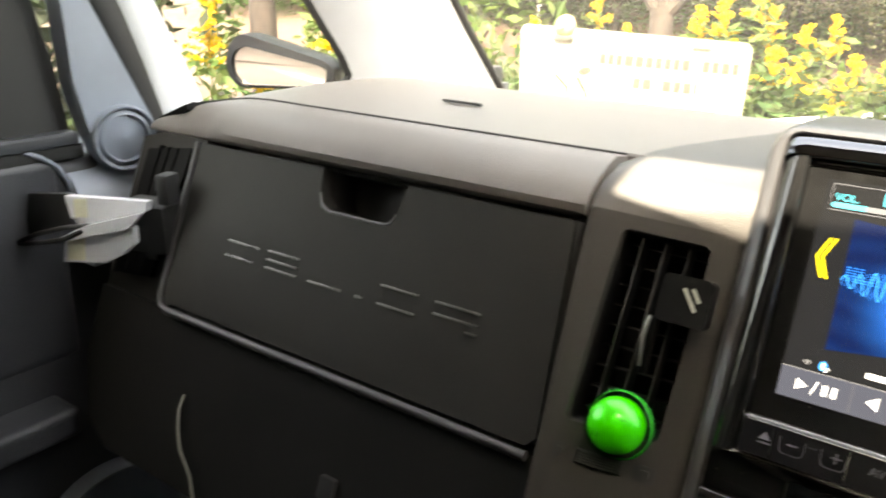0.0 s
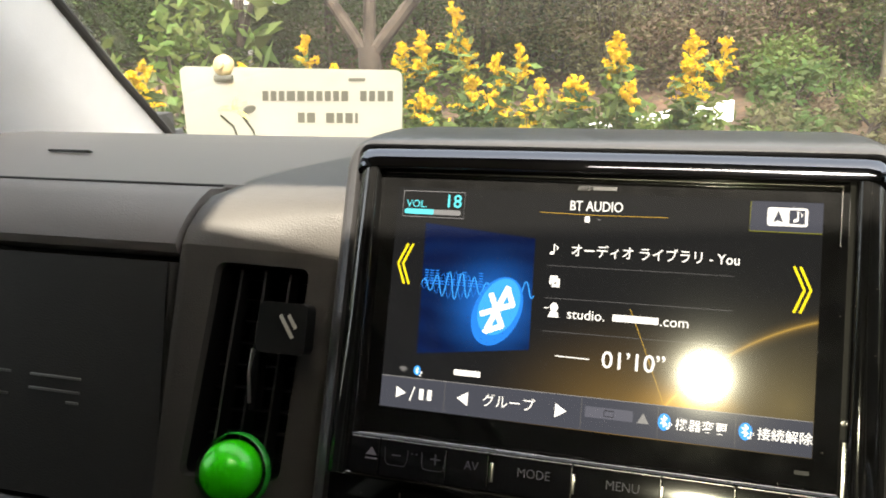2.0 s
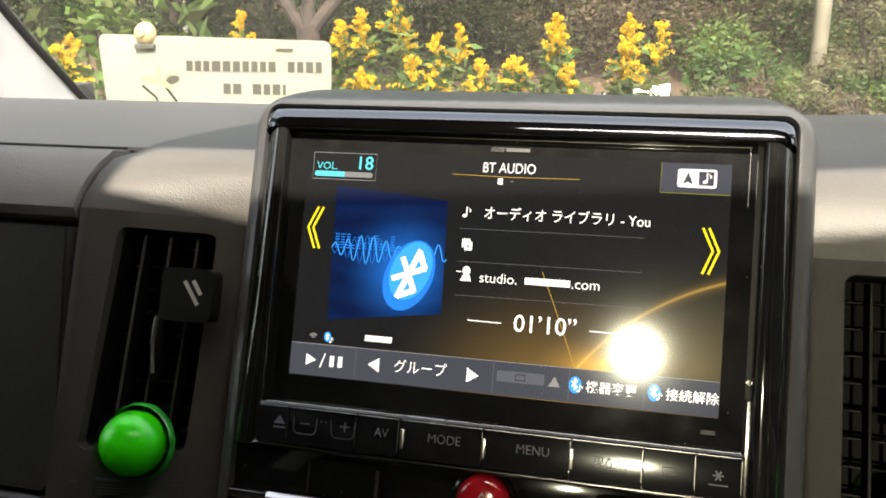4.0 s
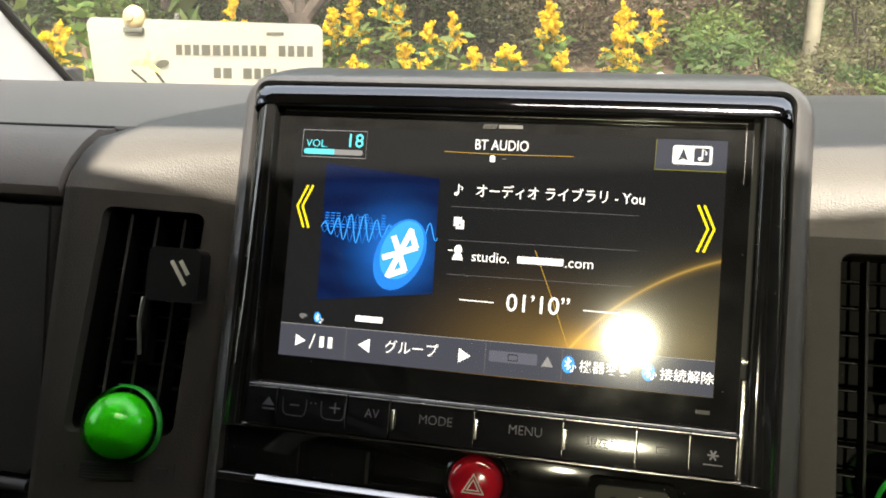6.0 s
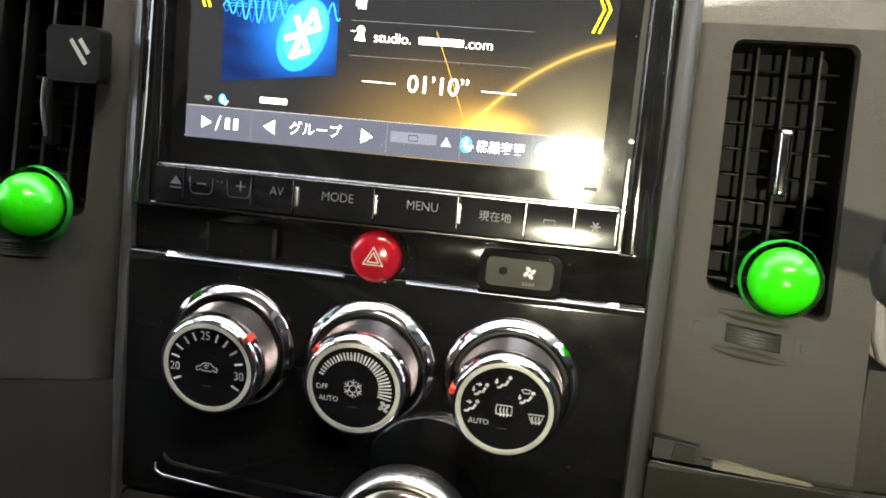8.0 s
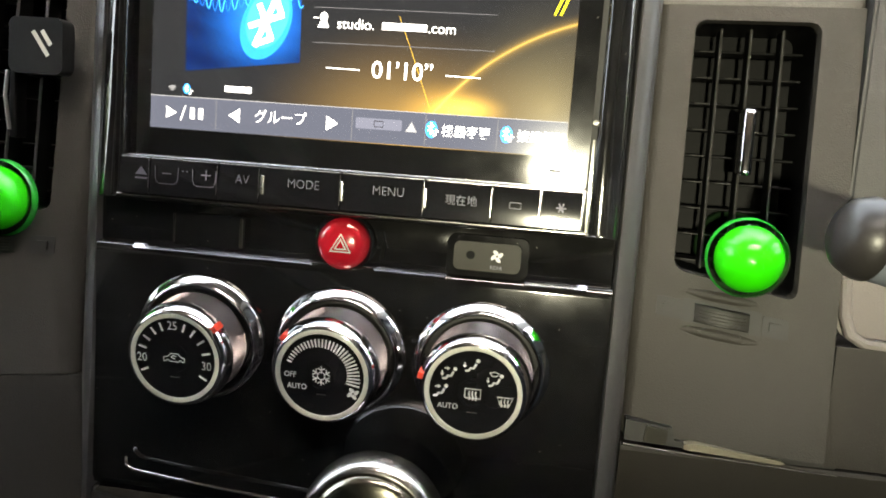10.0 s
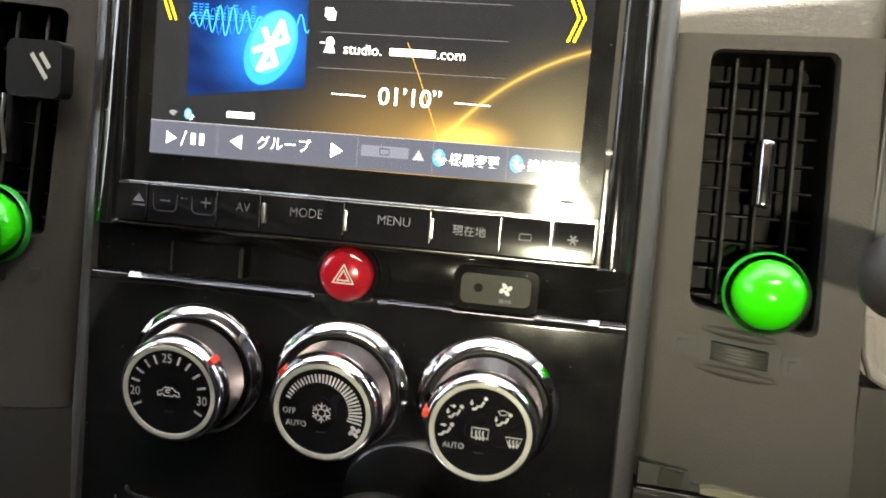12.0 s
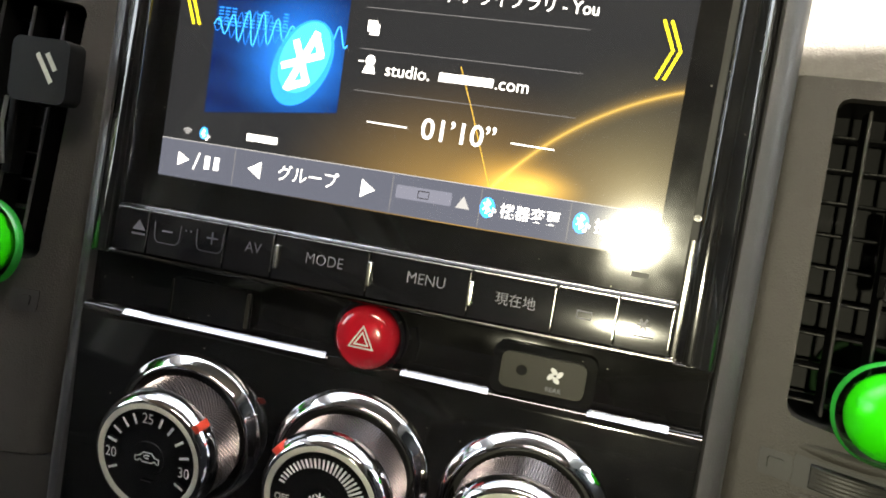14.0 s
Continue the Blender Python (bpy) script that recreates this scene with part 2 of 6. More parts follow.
def lathe(profile, n=40, cap_first=False, cap_last=False):
    """Radii and depths (r, y) turned round the y axis."""
    return rings([[(r * math.cos(2 * math.pi * i / n), y, r * math.sin(2 * math.pi * i / n)) for i in range(n)] for r, y in profile], False, cap_first, cap_last)


def tube(pts, r, n=10, r_end=None):
    """A round bar along points, tapering from r to r_end."""
    loops = []
    pts = [Vector(p) for p in pts]
    for k, p in enumerate(pts):
        d = (pts[min(k + 1, len(pts) - 1)] - pts[max(k - 1, 0)]).normalized()
        u = d.orthogonal().normalized() if k == 0 else (u - d * u.dot(d)).normalized()
        w = d.cross(u)
        rad = r + ((r if r_end is None else r_end) - r) * k / max(1, len(pts) - 1)
        loops.append([tuple(p + rad * (u * math.cos(2 * math.pi * i / n) + w * math.sin(2 * math.pi * i / n))) for i in range(n)])
    return rings(loops, False, True, True)


def merge(*bms):
    out = bmesh.new()
    for b in bms:
        me = bpy.data.meshes.new("tmp")
        b.to_mesh(me)
        b.free()
        out.from_mesh(me)
        bpy.data.meshes.remove(me)
    return out


def moved(bm, m):
    bmesh.ops.transform(bm, matrix=m, verts=bm.verts)
    return bm


def flat(pts, y):
    """A thin flat mark in the plane of the panel."""
    bm = bmesh.new()
    bm.faces.new([bm.verts.new((x, y, z)) for x, z in pts])
    return bm


def quad(x0, x1, z0, z1):
    return [(x0, z0), (x1, z0), (x1, z1), (x0, z1)]


def lettering(text, size, x, z, y, material, parent, name="lettering", align="LEFT", squeeze=1.0, depth=0.0, spin=0.0, bold=0.0):
    """Words with the built-in font, flat in the panel's plane."""
    cu = bpy.data.curves.new(name, "FONT")
    cu.body, cu.size, cu.align_x, cu.align_y, cu.extrude, cu.offset = text, size, align, "CENTER", depth, bold
    cu.resolution_u = 3
    tmp = new("tmp", cu)
    bpy.context.view_layer.update()
    me = bpy.data.meshes.new_from_object(tmp.evaluated_get(bpy.context.evaluated_depsgraph_get()))
    bpy.data.objects.remove(tmp)
    bpy.data.curves.remove(cu)
    me.materials.clear()
    me.materials.append(material)
    ob = new(name, me)
    ob.parent = parent
    ob.matrix_basis = pose(x, y, z, 90, 0, 0) @ pose(0, 0, 0, 0, 0, spin) @ Matrix.Diagonal((squeeze, 1, 1, 1))
    return ob


# ---- dashboard ----
dashboard = thing("dashboard", PANEL, "dark grey grained plastic car dashboard with a pale sunlit top", "dashboard", kind="structure")
SEAM = (0.027, 0.056)
FWD = (0.927, 0.375)  # the level direction ahead, in the panel's y and z


def ahead(y, z, d, up=0.0):
    return (y + FWD[0] * d - FWD[1] * up, z + FWD[1] * d + FWD[0] * up)


# top cover: level from the seam to the far crest, then down to the windscreen
top_line = [ahead(*SEAM, 0.0015, -0.004), ahead(*SEAM, 0.0015, -0.001), ahead(*SEAM, 0.003, 0.0005), ahead(*SEAM, 0.06, 0.002), ahead(*SEAM, 0.13, 0.003),
            ahead(*SEAM, 0.19, 0.0), ahead(*SEAM, 0.225, -0.006), ahead(*SEAM, 0.26, -0.022), ahead(*SEAM, 0.40, -0.07), ahead(*SEAM, 0.62, -0.12)]
for x_from, x_to in ((-0.665, 0.130), (0.2265, 0.700)):
    rows = []
    for i in range(25):
        x = x_from + (x_to - x_from) * i / 24
        droop = -0.024 * max(0, (-x - 0.53) / 0.107) ** 2
        rows.append([(x, y - 0.018 * max(0.0, (-x - 0.52) / 0.18), z + droop) for y, z in top_line])
    part("top_cover", sheet(rows), DASH, dashboard, "pale grey grained top cover")
part("sensor_slot", box(-0.415, -0.378, *[0.094, 0.098], 0.0875, 0.0892, 0.0005), DARK, dashboard)

# the rolled pad between seam and glove box
pad = [ahead(*SEAM, 0.0, -0.006), SEAM, ahead(*SEAM, -0.004, -0.0004), (0.012, 0.052), (0.002, 0.044), (-0.007, 0.034), (-0.013, 0.024), (-0.0145, 0.0175), (-0.012, 0.0130), (-0.006, 0.0115), (0.02, 0.012), (0.03, 0.04)]
rows = []
for i in range(25):
    x = -0.655 + (0.655 - 0.2185) * i / 24
    g = max(0.0, min(1.0, (-x - 0.53) / 0.07))
    g = g * g * (3 - 2 * g)
    low = 1.0 - 0.024 * max(0.0, (-x - 0.53) / 0.107) ** 2 / 0.0445
    rows.append([(x, y + 0.018 * g * (0.027 - y) / 0.0415 - 0.018 * max(0.0, (-x - 0.52) / 0.18) * (y + 0.0145) / 0.0415, 0.0115 + (z - 0.0115) * low) for y, z in pad])
part("upper_pad", rings(rows, False, True, True), DASH, dashboard)

# Dark tube stands for the shadow in the groove of the seam.
seam = []
for i in range(19):
    x = -0.60 + (0.60 - 0.2195) * i / 18
    seam.append((x, SEAM[0] - 0.0004 - 0.018 * max(0.0, (-x - 0.52) / 0.18), SEAM[1] + 0.0001 - 0.024 * max(0, (-x - 0.53) / 0.107) ** 2))
part("seam_shadow", tube(seam, 0.0009, 8), RUBBER, dashboard, "dark line for the shadowed seam between cover and pad")

# dark body behind everything
part("core", merge(box(-0.645, -0.2100, 0.034, 0.10, -0.24, 0.030, 0.002), box(-0.2102, 0.2170, 0.078, 0.12, -0.24, 0.030, 0.002), box(-0.1460, 0.1495, 0.034, 0.0785, -0.24, 0.030, 0.002), box(0.2168, 0.60, 0.034, 0.10, -0.24, 0.030, 0.002)), DARK, dashboard)


def settle(bm, side):
    """Lays a flat cheek into its true slant: nearer at its outer and lower edges, fading out over the top."""
    for v in bm.verts:
        x, _, z = v.co
        fade = max(0.0, min(1.0, (0.056 - z) / 0.038)) if side < 0 else 1.0
        lean = 0.11 * (min(z, 0.018) - 0.018)
        if side < 0:  # the outer edge draws in towards its foot
            v.co.x += 0.07 * max(0.0, 0.018 - z) * max(0.0, min(1.0, (-0.190 - x) / 0.0275))
        v.co.y += fade * ((-0.0140 + 0.36 * (x + 0.2175)) if side < 0 else (0.017 + 0.12 * (0.2235 - x))) + lean
    return bm


def pod(side, x_in, x_out, reach):
    """The cheek beside the display that holds an air vent; side -1 or 1."""
    if reach:
        cheek_x = [(0.0, 0.018, 1.0), (0.0006, 0.028, 1.0), (0.0036, 0.038, 0.995), (0.0100, 0.0475, 0.985), (0.0275, 0.0562, 0.965), (0.029, 0.0573, 0.96), (0.04, 0.0640, 0.90), (0.06, 0.0735, 0.78), (0.085, 0.0845, 0.62), (0.11, 0.0950, 0.45), (0.14, 0.1070, 0.27), (0.17, 0.1185, 0.12), (0.19, 0.1255, 0.02)]
    else:
        cheek_x = [(0.0, 0.018, 1.0), (0.0004, 0.028, 1.0), (0.0022, 0.038, 1.0), (0.0060, 0.0475, 1.0), (0.0120, 0.0555, 1.0), (0.0200, 0.0620, 1.0), (0.0300, 0.0685, 1.0), (0.05, 0.0785, 1.0), (0.09, 0.0955, 1.0), (0.13, 0.1115, 1.0), (0.18, 0.1290, 1.0), (0.21, 0.1345, 1.0), (0.25, 0.1340, 1.0), (0.40, 0.150, 1.0), (0.56, 0.165, 1.0)]
    rows = []
    for y, z, k in cheek_x:
        edge = x_in + (x_out - x_in) * k
        row = [(x_in, y, z)]
        for f in (0.25, 0.5, 0.75, 0.9):
            row.append((x_in + (edge - x_in) * f, y, z))
        row += [(edge - side * 0.002, y + 0.0006, z - 0.0004), (edge, y + 0.003, z - 0.002), (edge + side * 0.0005, y + 0.012, z - 0.008), (edge + side * 0.0005, y + 0.03, z - 0.03)]
        rows.append(row)
    part("vent_cheek", settle(sheet(rows), side), DASH_MID, dashboard, smooth=50)


def vent(x0, x1, z0, z1, fx0, fx1, fz0, fz1, slant):
    """Air vent in its cheek face: the flat face round the hole, the well, blades."""
    y, side = 0.0, (-1 if x0 < 0 else 1)
    hole = rrect(x0, x1, z0, z1, 0.0048)
    hole = [(px, pz - slant * (px - x0) / (x1 - x0) * max(0, min(1, (z1 - pz) / (z1 - z0)))) for px, pz in hole]
    if side < 0:  # its outer edge leans inwards towards the top
        hole = [(px + 0.004 * max(0.0, (pz - z0) / (z1 - z0)) * (x1 - px) / (x1 - x0), pz) for px, pz in hole]
    outer = rrect(fx0, fx1, fz0, fz1, 0.0006)
    inner = [((px - (x0 + x1) / 2) * 0.97 + (x0 + x1) / 2, (pz - (z0 + z1) / 2) * 0.985 + (z0 + z1) / 2) for px, pz in hole]
    k = 1 if side < 0 else 0
    near3 = rrect(fx0 + 0.0062, fx1 - 0.0062 * k - 0.0004, fz0 + 0.0004, fz1 - 0.0004, 0.0006)
    lip = [((px - (x0 + x1) / 2) * 1.04 + (x0 + x1) / 2, (pz - (z0 + z1) / 2) * 1.02 + (z0 + z1) / 2) for px, pz in hole]
    near1, near2 = rrect(fx0 + 0.0014, fx1 - 0.0014 * k, fz0, fz1, 0.0006), rrect(fx0 + 0.0046, fx1 - 0.0046 * k, fz0, fz1, 0.0006)
    loops = [[(px, y + 0.03, pz) for px, pz in outer], [(px, y + 0.0046, pz) for px, pz in outer], [(px, y + 0.0014, pz) for px, pz in near1], [(px, y, pz) for px, pz in near2], [(px, y, pz) for px, pz in near3], [(px, y, pz) for px, pz in lip], [(px, y, pz) for px, pz in hole],
             [(px, y + 0.0015, pz) for px, pz in [((a[0] * 0.6 + b[0] * 0.4), (a[1] * 0.6 + b[1] * 0.4)) for a, b in zip(hole, inner)]], [(px, y + 0.006, pz) for px, pz in inner]]
    part("vent_face", settle(rings(loops), side), DASH_SHADED, dashboard, "grained vent face in a shaded dash tone", smooth=50)
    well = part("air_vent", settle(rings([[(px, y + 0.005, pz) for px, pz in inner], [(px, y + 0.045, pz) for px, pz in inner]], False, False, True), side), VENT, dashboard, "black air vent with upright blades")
    w = x1 - x0
    for f in ((0.27, 0.51, 0.76) if side < 0 else (0.235, 0.475, 0.735)):
        xm = x0 + w * f
        zb, zt = z0 - slant * f + 0.003, z1 - 0.003
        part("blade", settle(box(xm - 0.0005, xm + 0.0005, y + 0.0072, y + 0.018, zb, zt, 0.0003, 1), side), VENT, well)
        # Paler bead carries the highlight along the blade's front edge.
        part("blade_glint", settle(tube([(xm, y + 0.007, zb + (zt - zb) * k / 6) for k in range(7)], 0.00062, 8), side), BLADE_GLINT, well, "grey bead for the blade highlight")
    for k in range(9):
        zm = z0 + (z1 - z0) * (k + 0.6) / 9.2
        zm -= slant * 0.5
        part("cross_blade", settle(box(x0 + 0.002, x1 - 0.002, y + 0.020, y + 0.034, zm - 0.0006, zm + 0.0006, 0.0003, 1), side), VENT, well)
        # paler slivers for the glints where the cross blade shows between the upright ones
        for f in ((0.10, 0.24), (0.34, 0.47), (0.56, 0.66), (0.77, 0.86)):
            if f[0] < 0.2 or (k * 3 + int(f[0] * 10)) % 4 == 0:
                part("cross_glint", settle(box(x0 + w * f[0], x0 + w * f[1], y + 0.0194, y + 0.0204, zm - 0.0002, zm + 0.0003, 0.0001, 1), side), WHEEL, well)
    return well


def lathe_wheel(xm, z):
    """The visible bow of a thumb wheel that turns about an upright axle."""
    rows = []
    for dz, inset in ((-0.0042, 0.0010), (-0.0036, 0.0), (0.0036, 0.0), (0.0042, 0.0010)):
        rows.append([(xm - 0.0118 + 0.0236 * k / 12, -0.0018 - 0.0018 * (1 - (k / 6 - 1) ** 2) + inset, z + dz) for k in range(13)])
    return sheet(rows)


pod(-1, -0.1330, -0.2175, True)
pod(1, 0.1360, 0.2235, False)
vent(-0.2005, -0.1500, -0.1005, 0.010, -0.2175, -0.1325, -0.1812, 0.0182, 0.0)
right_vent = vent(0.153, 0.2065, -0.103, 0.0115, 0.1355, 0.2235, -0.1812, 0.0182, 0.009)
part("slider", settle(box(0.1762, 0.1818, -0.005, 0.006, -0.058, -0.028, 0.0022, 4), 1), CHROME, right_vent, "satin metal slider")
for xm, z, tip in ((0.1755, -0.1225, -0.09), (-0.175, -0.1175, 0.0)):
    side = -1 if xm < 0 else 1

    def inlay(bm):
        """Turns a piece about the wheel's middle, then lays it into the cheek."""
        for v in bm.verts:
            v.co.z += tip * (v.co.x - xm)
        return settle(bm, side)

    # Dark plate stands for the shaded gaps beside the wheel.
    part("wheel_gap_shade", inlay(prism(rrect(xm - 0.0172, xm + 0.0172, z - 0.0050, z + 0.0056, 0.0008), -0.0002, 0.012)), RUBBER, dashboard)
    for a, b in ((xm - 0.0285, xm - 0.0175), (xm + 0.0175, xm + 0.0285)):
        end = part("recess_end", inlay(prism(rrect(a, b, z - 0.0045, z + 0.0045, 0.001), -0.0004, 0.004, 0.0003, 2)), RUBBER, dashboard)
        part("recess_end", inlay(prism(rrect(a + 0.0028, b - 0.0028, z - 0.0022, z + 0.0022, 0.0008), -0.0014, 0.002, 0.0005, 2)), RUBBER, end)
    # soft brow above and lip below the recess
    for dz, w0, w1, r in ((0.0088, 0.027, 0.026, 0.0036), (-0.0084, 0.029, 0.028, 0.0036)):
        n = 14
        pts = []
        for k in range(n + 1):
            f = k / n
            ease = math.sin(math.pi * f) ** 0.4
            pts.append((xm - w0 + (w0 + w1) * f, 0.0026 + 0.005 * (1 - ease), z + dz))
        part("recess_brow", inlay(tube(pts, r, 12)), DASH_SHADED, dashboard, smooth=60)
    wheel = part("thumb_wheel", inlay(lathe_wheel(xm, z)), WHEEL, dashboard, "finely ribbed charcoal thumb wheel")
    for k in range(5):
        zr = z - 0.0029 + k * 0.00145
        rib = [(xm - 0.0102 + 0.0204 * j / 8, -0.0018 - 0.0018 * (1 - (j / 4 * 0.86 - 0.86) ** 2), zr) for j in range(9)]
        part("rib", inlay(tube(rib, 0.00032, 6)), DASH_SHADED, wheel)

# glove box lid with a finger notch
NOTCH = [(-0.3445, 0.0075), (-0.349, -0.013), (-0.352, -0.0195), (-0.358, -0.0215), (-0.408, -0.0215), (-0.415, -0.0185), (-0.4195, -0.010), (-0.4225, 0.0075)]
lid_pts = [(-0.222, 0.0075), (-0.2135, -0.118), (-0.2195, -0.1245), (-0.553, -0.1245), (-0.560, -0.119), (-0.5575, 0.0075)]
outline = lid_pts + list(reversed(NOTCH))
lid = part("glove_box_lid", prism(outline, -0.015, 0.0, 0.0018, 3), LID, dashboard, "black grained glove box lid with a finger notch", smooth=40)
part("notch_well", rings([[(x, -0.0005, z) for x, z in NOTCH], [(x, 0.024, z) for x, z in NOTCH]], False, False, True), RUBBER, dashboard)
part("notch_lip", tube([(x, -0.0146, z) for x, z in NOTCH[1:7]], 0.0012, 8), HOOD, dashboard)
rim = [(-0.2165, 0.008), (-0.2165, -0.121), (-0.221, -0.1285), (-0.218, -0.1305), (-0.555, -0.1305), (-0.562, -0.128), (-0.566, -0.121), (-0.5635, 0.008)]
part("lid_rim", tube([(x, -0.0135, z) for x, z in rim[3:5]] + [(rim[5][0], -0.0135, rim[5][1]), (rim[6][0], -0.0135, rim[6][1]), (rim[7][0], -0.0125, rim[7][1])], 0.0032, 12), HOOD, dashboard)
part("lid_return", sheet([[(-0.2205, -0.0148, 0.0075), (-0.2115, -0.0148, -0.128)], [(-0.2165, -0.010, 0.0075), (-0.2075, -0.010, -0.128)], [(-0.2125, 0.009, 0.0075), (-0.2035, 0.009, -0.128)]]), LID, dashboard)
# raised bars where the maker's name stands
for bars in ([(-0.500, -0.466, -0.0610), (-0.500, -0.470, -0.0724)], [(-0.4555, -0.424, -0.0600), (-0.4555, -0.424, -0.0665), (-0.4555, -0.424, -0.0724)], [(-0.4115, -0.380, -0.0724)],
             [(-0.367, -0.3605, -0.0724)], [(-0.347, -0.316, -0.0600), (-0.347, -0.316, -0.0724)], [(-0.302, -0.268, -0.0600), (-0.302, -0.268, -0.0675), (-0.276, -0.268, -0.0732)]):
    for a, b, z in bars:
        part("raised_bar", box(a, b, -0.0162, -0.0145, z - 0.0007, z + 0.0007, 0.0004, 2), surface("bar_grey", (0.17, 0.165, 0.155), 0.3, 0.5) if bpy.data.materials.get("bar_grey") is None else bpy.data.materials["bar_grey"], lid)

# lower dash, under the lid and cheeks
part("lower_panel", prism([(-0.655, -0.19), (-0.632, -0.246), (-0.600, -0.262), (-0.2010, -0.262), (-0.2010, -0.131), (-0.655, -0.131)], -0.006, 0.03, 0.004), FOOT_SHADE, dashboard)
# Tone lowered again for the shade under the left cheek.
part("lower_panel", settle(prism([(-0.2160, -0.300), (-0.127, -0.300), (-0.127, -0.1818), (-0.2160, -0.1818)], 0.001, 0.03, 0.003), -1), DASH_DARKER, dashboard)
part("lower_panel", prism([(0.2238, -0.1835), (0.62, -0.1835), (0.62, -0.1290), (0.2238, -0.1290)], -0.0010, 0.03, 0.002), DASH_SHADED, dashboard)
# end vent by the door
part("end_cheek", prism([(-0.569, 0.0115), (-0.569, -0.140), (-0.658, -0.140), (-0.654, 0.004), (-0.63, 0.0105), (-0.60, 0.0115)], 0.0, 0.05, 0.003, 3), LID, dashboard)
end_vent = part("end_vent", prism([(-0.583, 0.002), (-0.597, -0.112), (-0.648, -0.118), (-0.640, -0.006)], -0.0035, 0.02, 0.001), VENT, dashboard, "black upright end vent")
for f in (0.3, 0.5, 0.7):
    part("blade", prism([(-0.583 - 0.057 * f - 0.0008, -0.001), (-0.583 - 0.057 * f + 0.0008, -0.001), (-0.597 - 0.051 * f + 0.0008, -0.112), (-0.597 - 0.051 * f - 0.0008, -0.112)], -0.0050, 0.0), VENT, end_vent)
DEFROST = PANEL.inverted() @ pose(-0.633, 0.032, 1.1752, 0, -21, 0)
slot = part("defroster_slot", moved(box(-0.024, 0.022, -0.014, 0.022, -0.004, 0.0014, 0.0006), DEFROST), VENT, dashboard, "black slotted defroster outlet")
for y in (-0.004, 0.006, 0.016):
    part("slat", moved(box(-0.022, 0.020, y - 0.0012, y + 0.0012, 0.0008, 0.0030, 0.0004, 1), DEFROST), DARK, slot)
part("latch", box(-0.364, -0.350, -0.0105, -0.004, -0.212, -0.196, 0.002), RUBBER, dashboard)

# ---- display surround ----
def arch(x0, x1, z_top, z_low, r, n=8):
    pts = [(x0, z_low)]
    for i in range(n + 1):
        t = radians(180 - 90 * i / n)
        pts.append((x0 + r + r * math.cos(t), z_top - r + r * math.sin(t)))
    for i in range(n + 1):
        t = radians(90 - 90 * i / n)
        pts.append((x1 - r + r * math.cos(t), z_top - r + r * math.sin(t)))
    pts.append((x1, z_low))
    return pts


def blend(z, side_y, top_y):
    """From side_y down the flanks to top_y along the top edge."""
    t = max(0.0, min(1.0, (z - 0.045) / 0.027))
    return side_y + (top_y - side_y) * t * t * (3 - 2 * t)


def arch_skin(stages):
    """Skin over open arches given as (outline, y down the sides, y along the top)."""
    return sheet([[(x, blend(z, ys, yt), z) for x, z in pts] for pts, ys, yt in stages])


L0, R0 = -0.1338, 0.1365
hood = [(arch(-0.1235, 0.1262, 0.0768, -0.30, 0.006), 0.010, 0.016), (arch(-0.1235, 0.1262, 0.0768, -0.30, 0.006), -0.0085, 0.0020), (arch(-0.1242, 0.1270, 0.0775, -0.30, 0.007), -0.0100, 0.0008),
        (arch(-0.1268, 0.1300, 0.0792, -0.30, 0.010), -0.0098, 0.0016), (arch(-0.1305, 0.1335, 0.0815, -0.30, 0.014), -0.0075, 0.0050), (arch(L0 + 0.0008, R0 - 0.0008, 0.0840, -0.30, 0.017), -0.0020, 0.0100),
        (arch(L0, R0, 0.0885, -0.30, 0.020), 0.010, 0.0200), (arch(L0, R0, 0.0955, -0.30, 0.021), 0.03, 0.040), (arch(L0, R0, 0.1035, -0.30, 0.022), 0.06, 0.068), (arch(L0, R0, 0.1080, -0.30, 0.022), 0.09, 0.095), (arch(L0 + 0.004, R0 - 0.004, 0.1065, -0.30, 0.022), 0.13, 0.13)]
part("display_hood", arch_skin(hood), HOOD, dashboard, "grey grained hood round the display", smooth=60)

# ---- centre fascia, gloss black ----
fascia = thing("centre_fascia", PANEL, "gloss black centre fascia round the display and heater controls", "fascia")


def frame_loop(out, side_y, top_y):
    """A rounded outline that lies 'out' of the way from the display's opening to the hood."""
    hole, rim = (-0.1095, 0.1124, -0.0890, 0.0640), (-0.1230, 0.1257, -0.0905, 0.0762)
    x0, x1, z0, z1 = [a + (b - a) * out for a, b in zip(hole, rim)]
    pts = rrect(x0, x1, z0, z1, (0.0008, 0.001 + 0.004 * out, 0.001 + 0.004 * out, 0.0008))
    return [(x, side_y + (top_y - side_y) * max(0.0, min(1.0, (z - 0.060) / 0.004)), z) for x, z in pts]


part("display_frame", rings([frame_loop(1.0, 0.008, 0.012), frame_loop(1.0, -0.0030, 0.0062), frame_loop(0.97, -0.0056, 0.0040), frame_loop(0.90, -0.0074, 0.0016), frame_loop(0.80, -0.0084, -0.0010), frame_loop(0.65, -0.0088, -0.0036),
                             frame_loop(0.45, -0.0088, -0.0056), frame_loop(0.25, -0.0086, -0.0066), frame_loop(0.10, -0.0078, -0.0066), frame_loop(0.0, -0.0060, -0.0050), frame_loop(0.0, 0.003, 0.003)]), PIANO, fascia, smooth=60)
DARKCHROME = surface("dark_chrome", (0.13, 0.135, 0.15), 0.07, 1.0, mottle=0.03, rough_var=0.03)
trim = [(0.0044 - 0.0118 * math.cos(radians(a)), 0.0644 + 0.0118 * math.sin(radians(a))) for a in range(0, 91, 6)] + [(0.0090, 0.0762), (0.0090, 0.0644)]
bar_loops = []
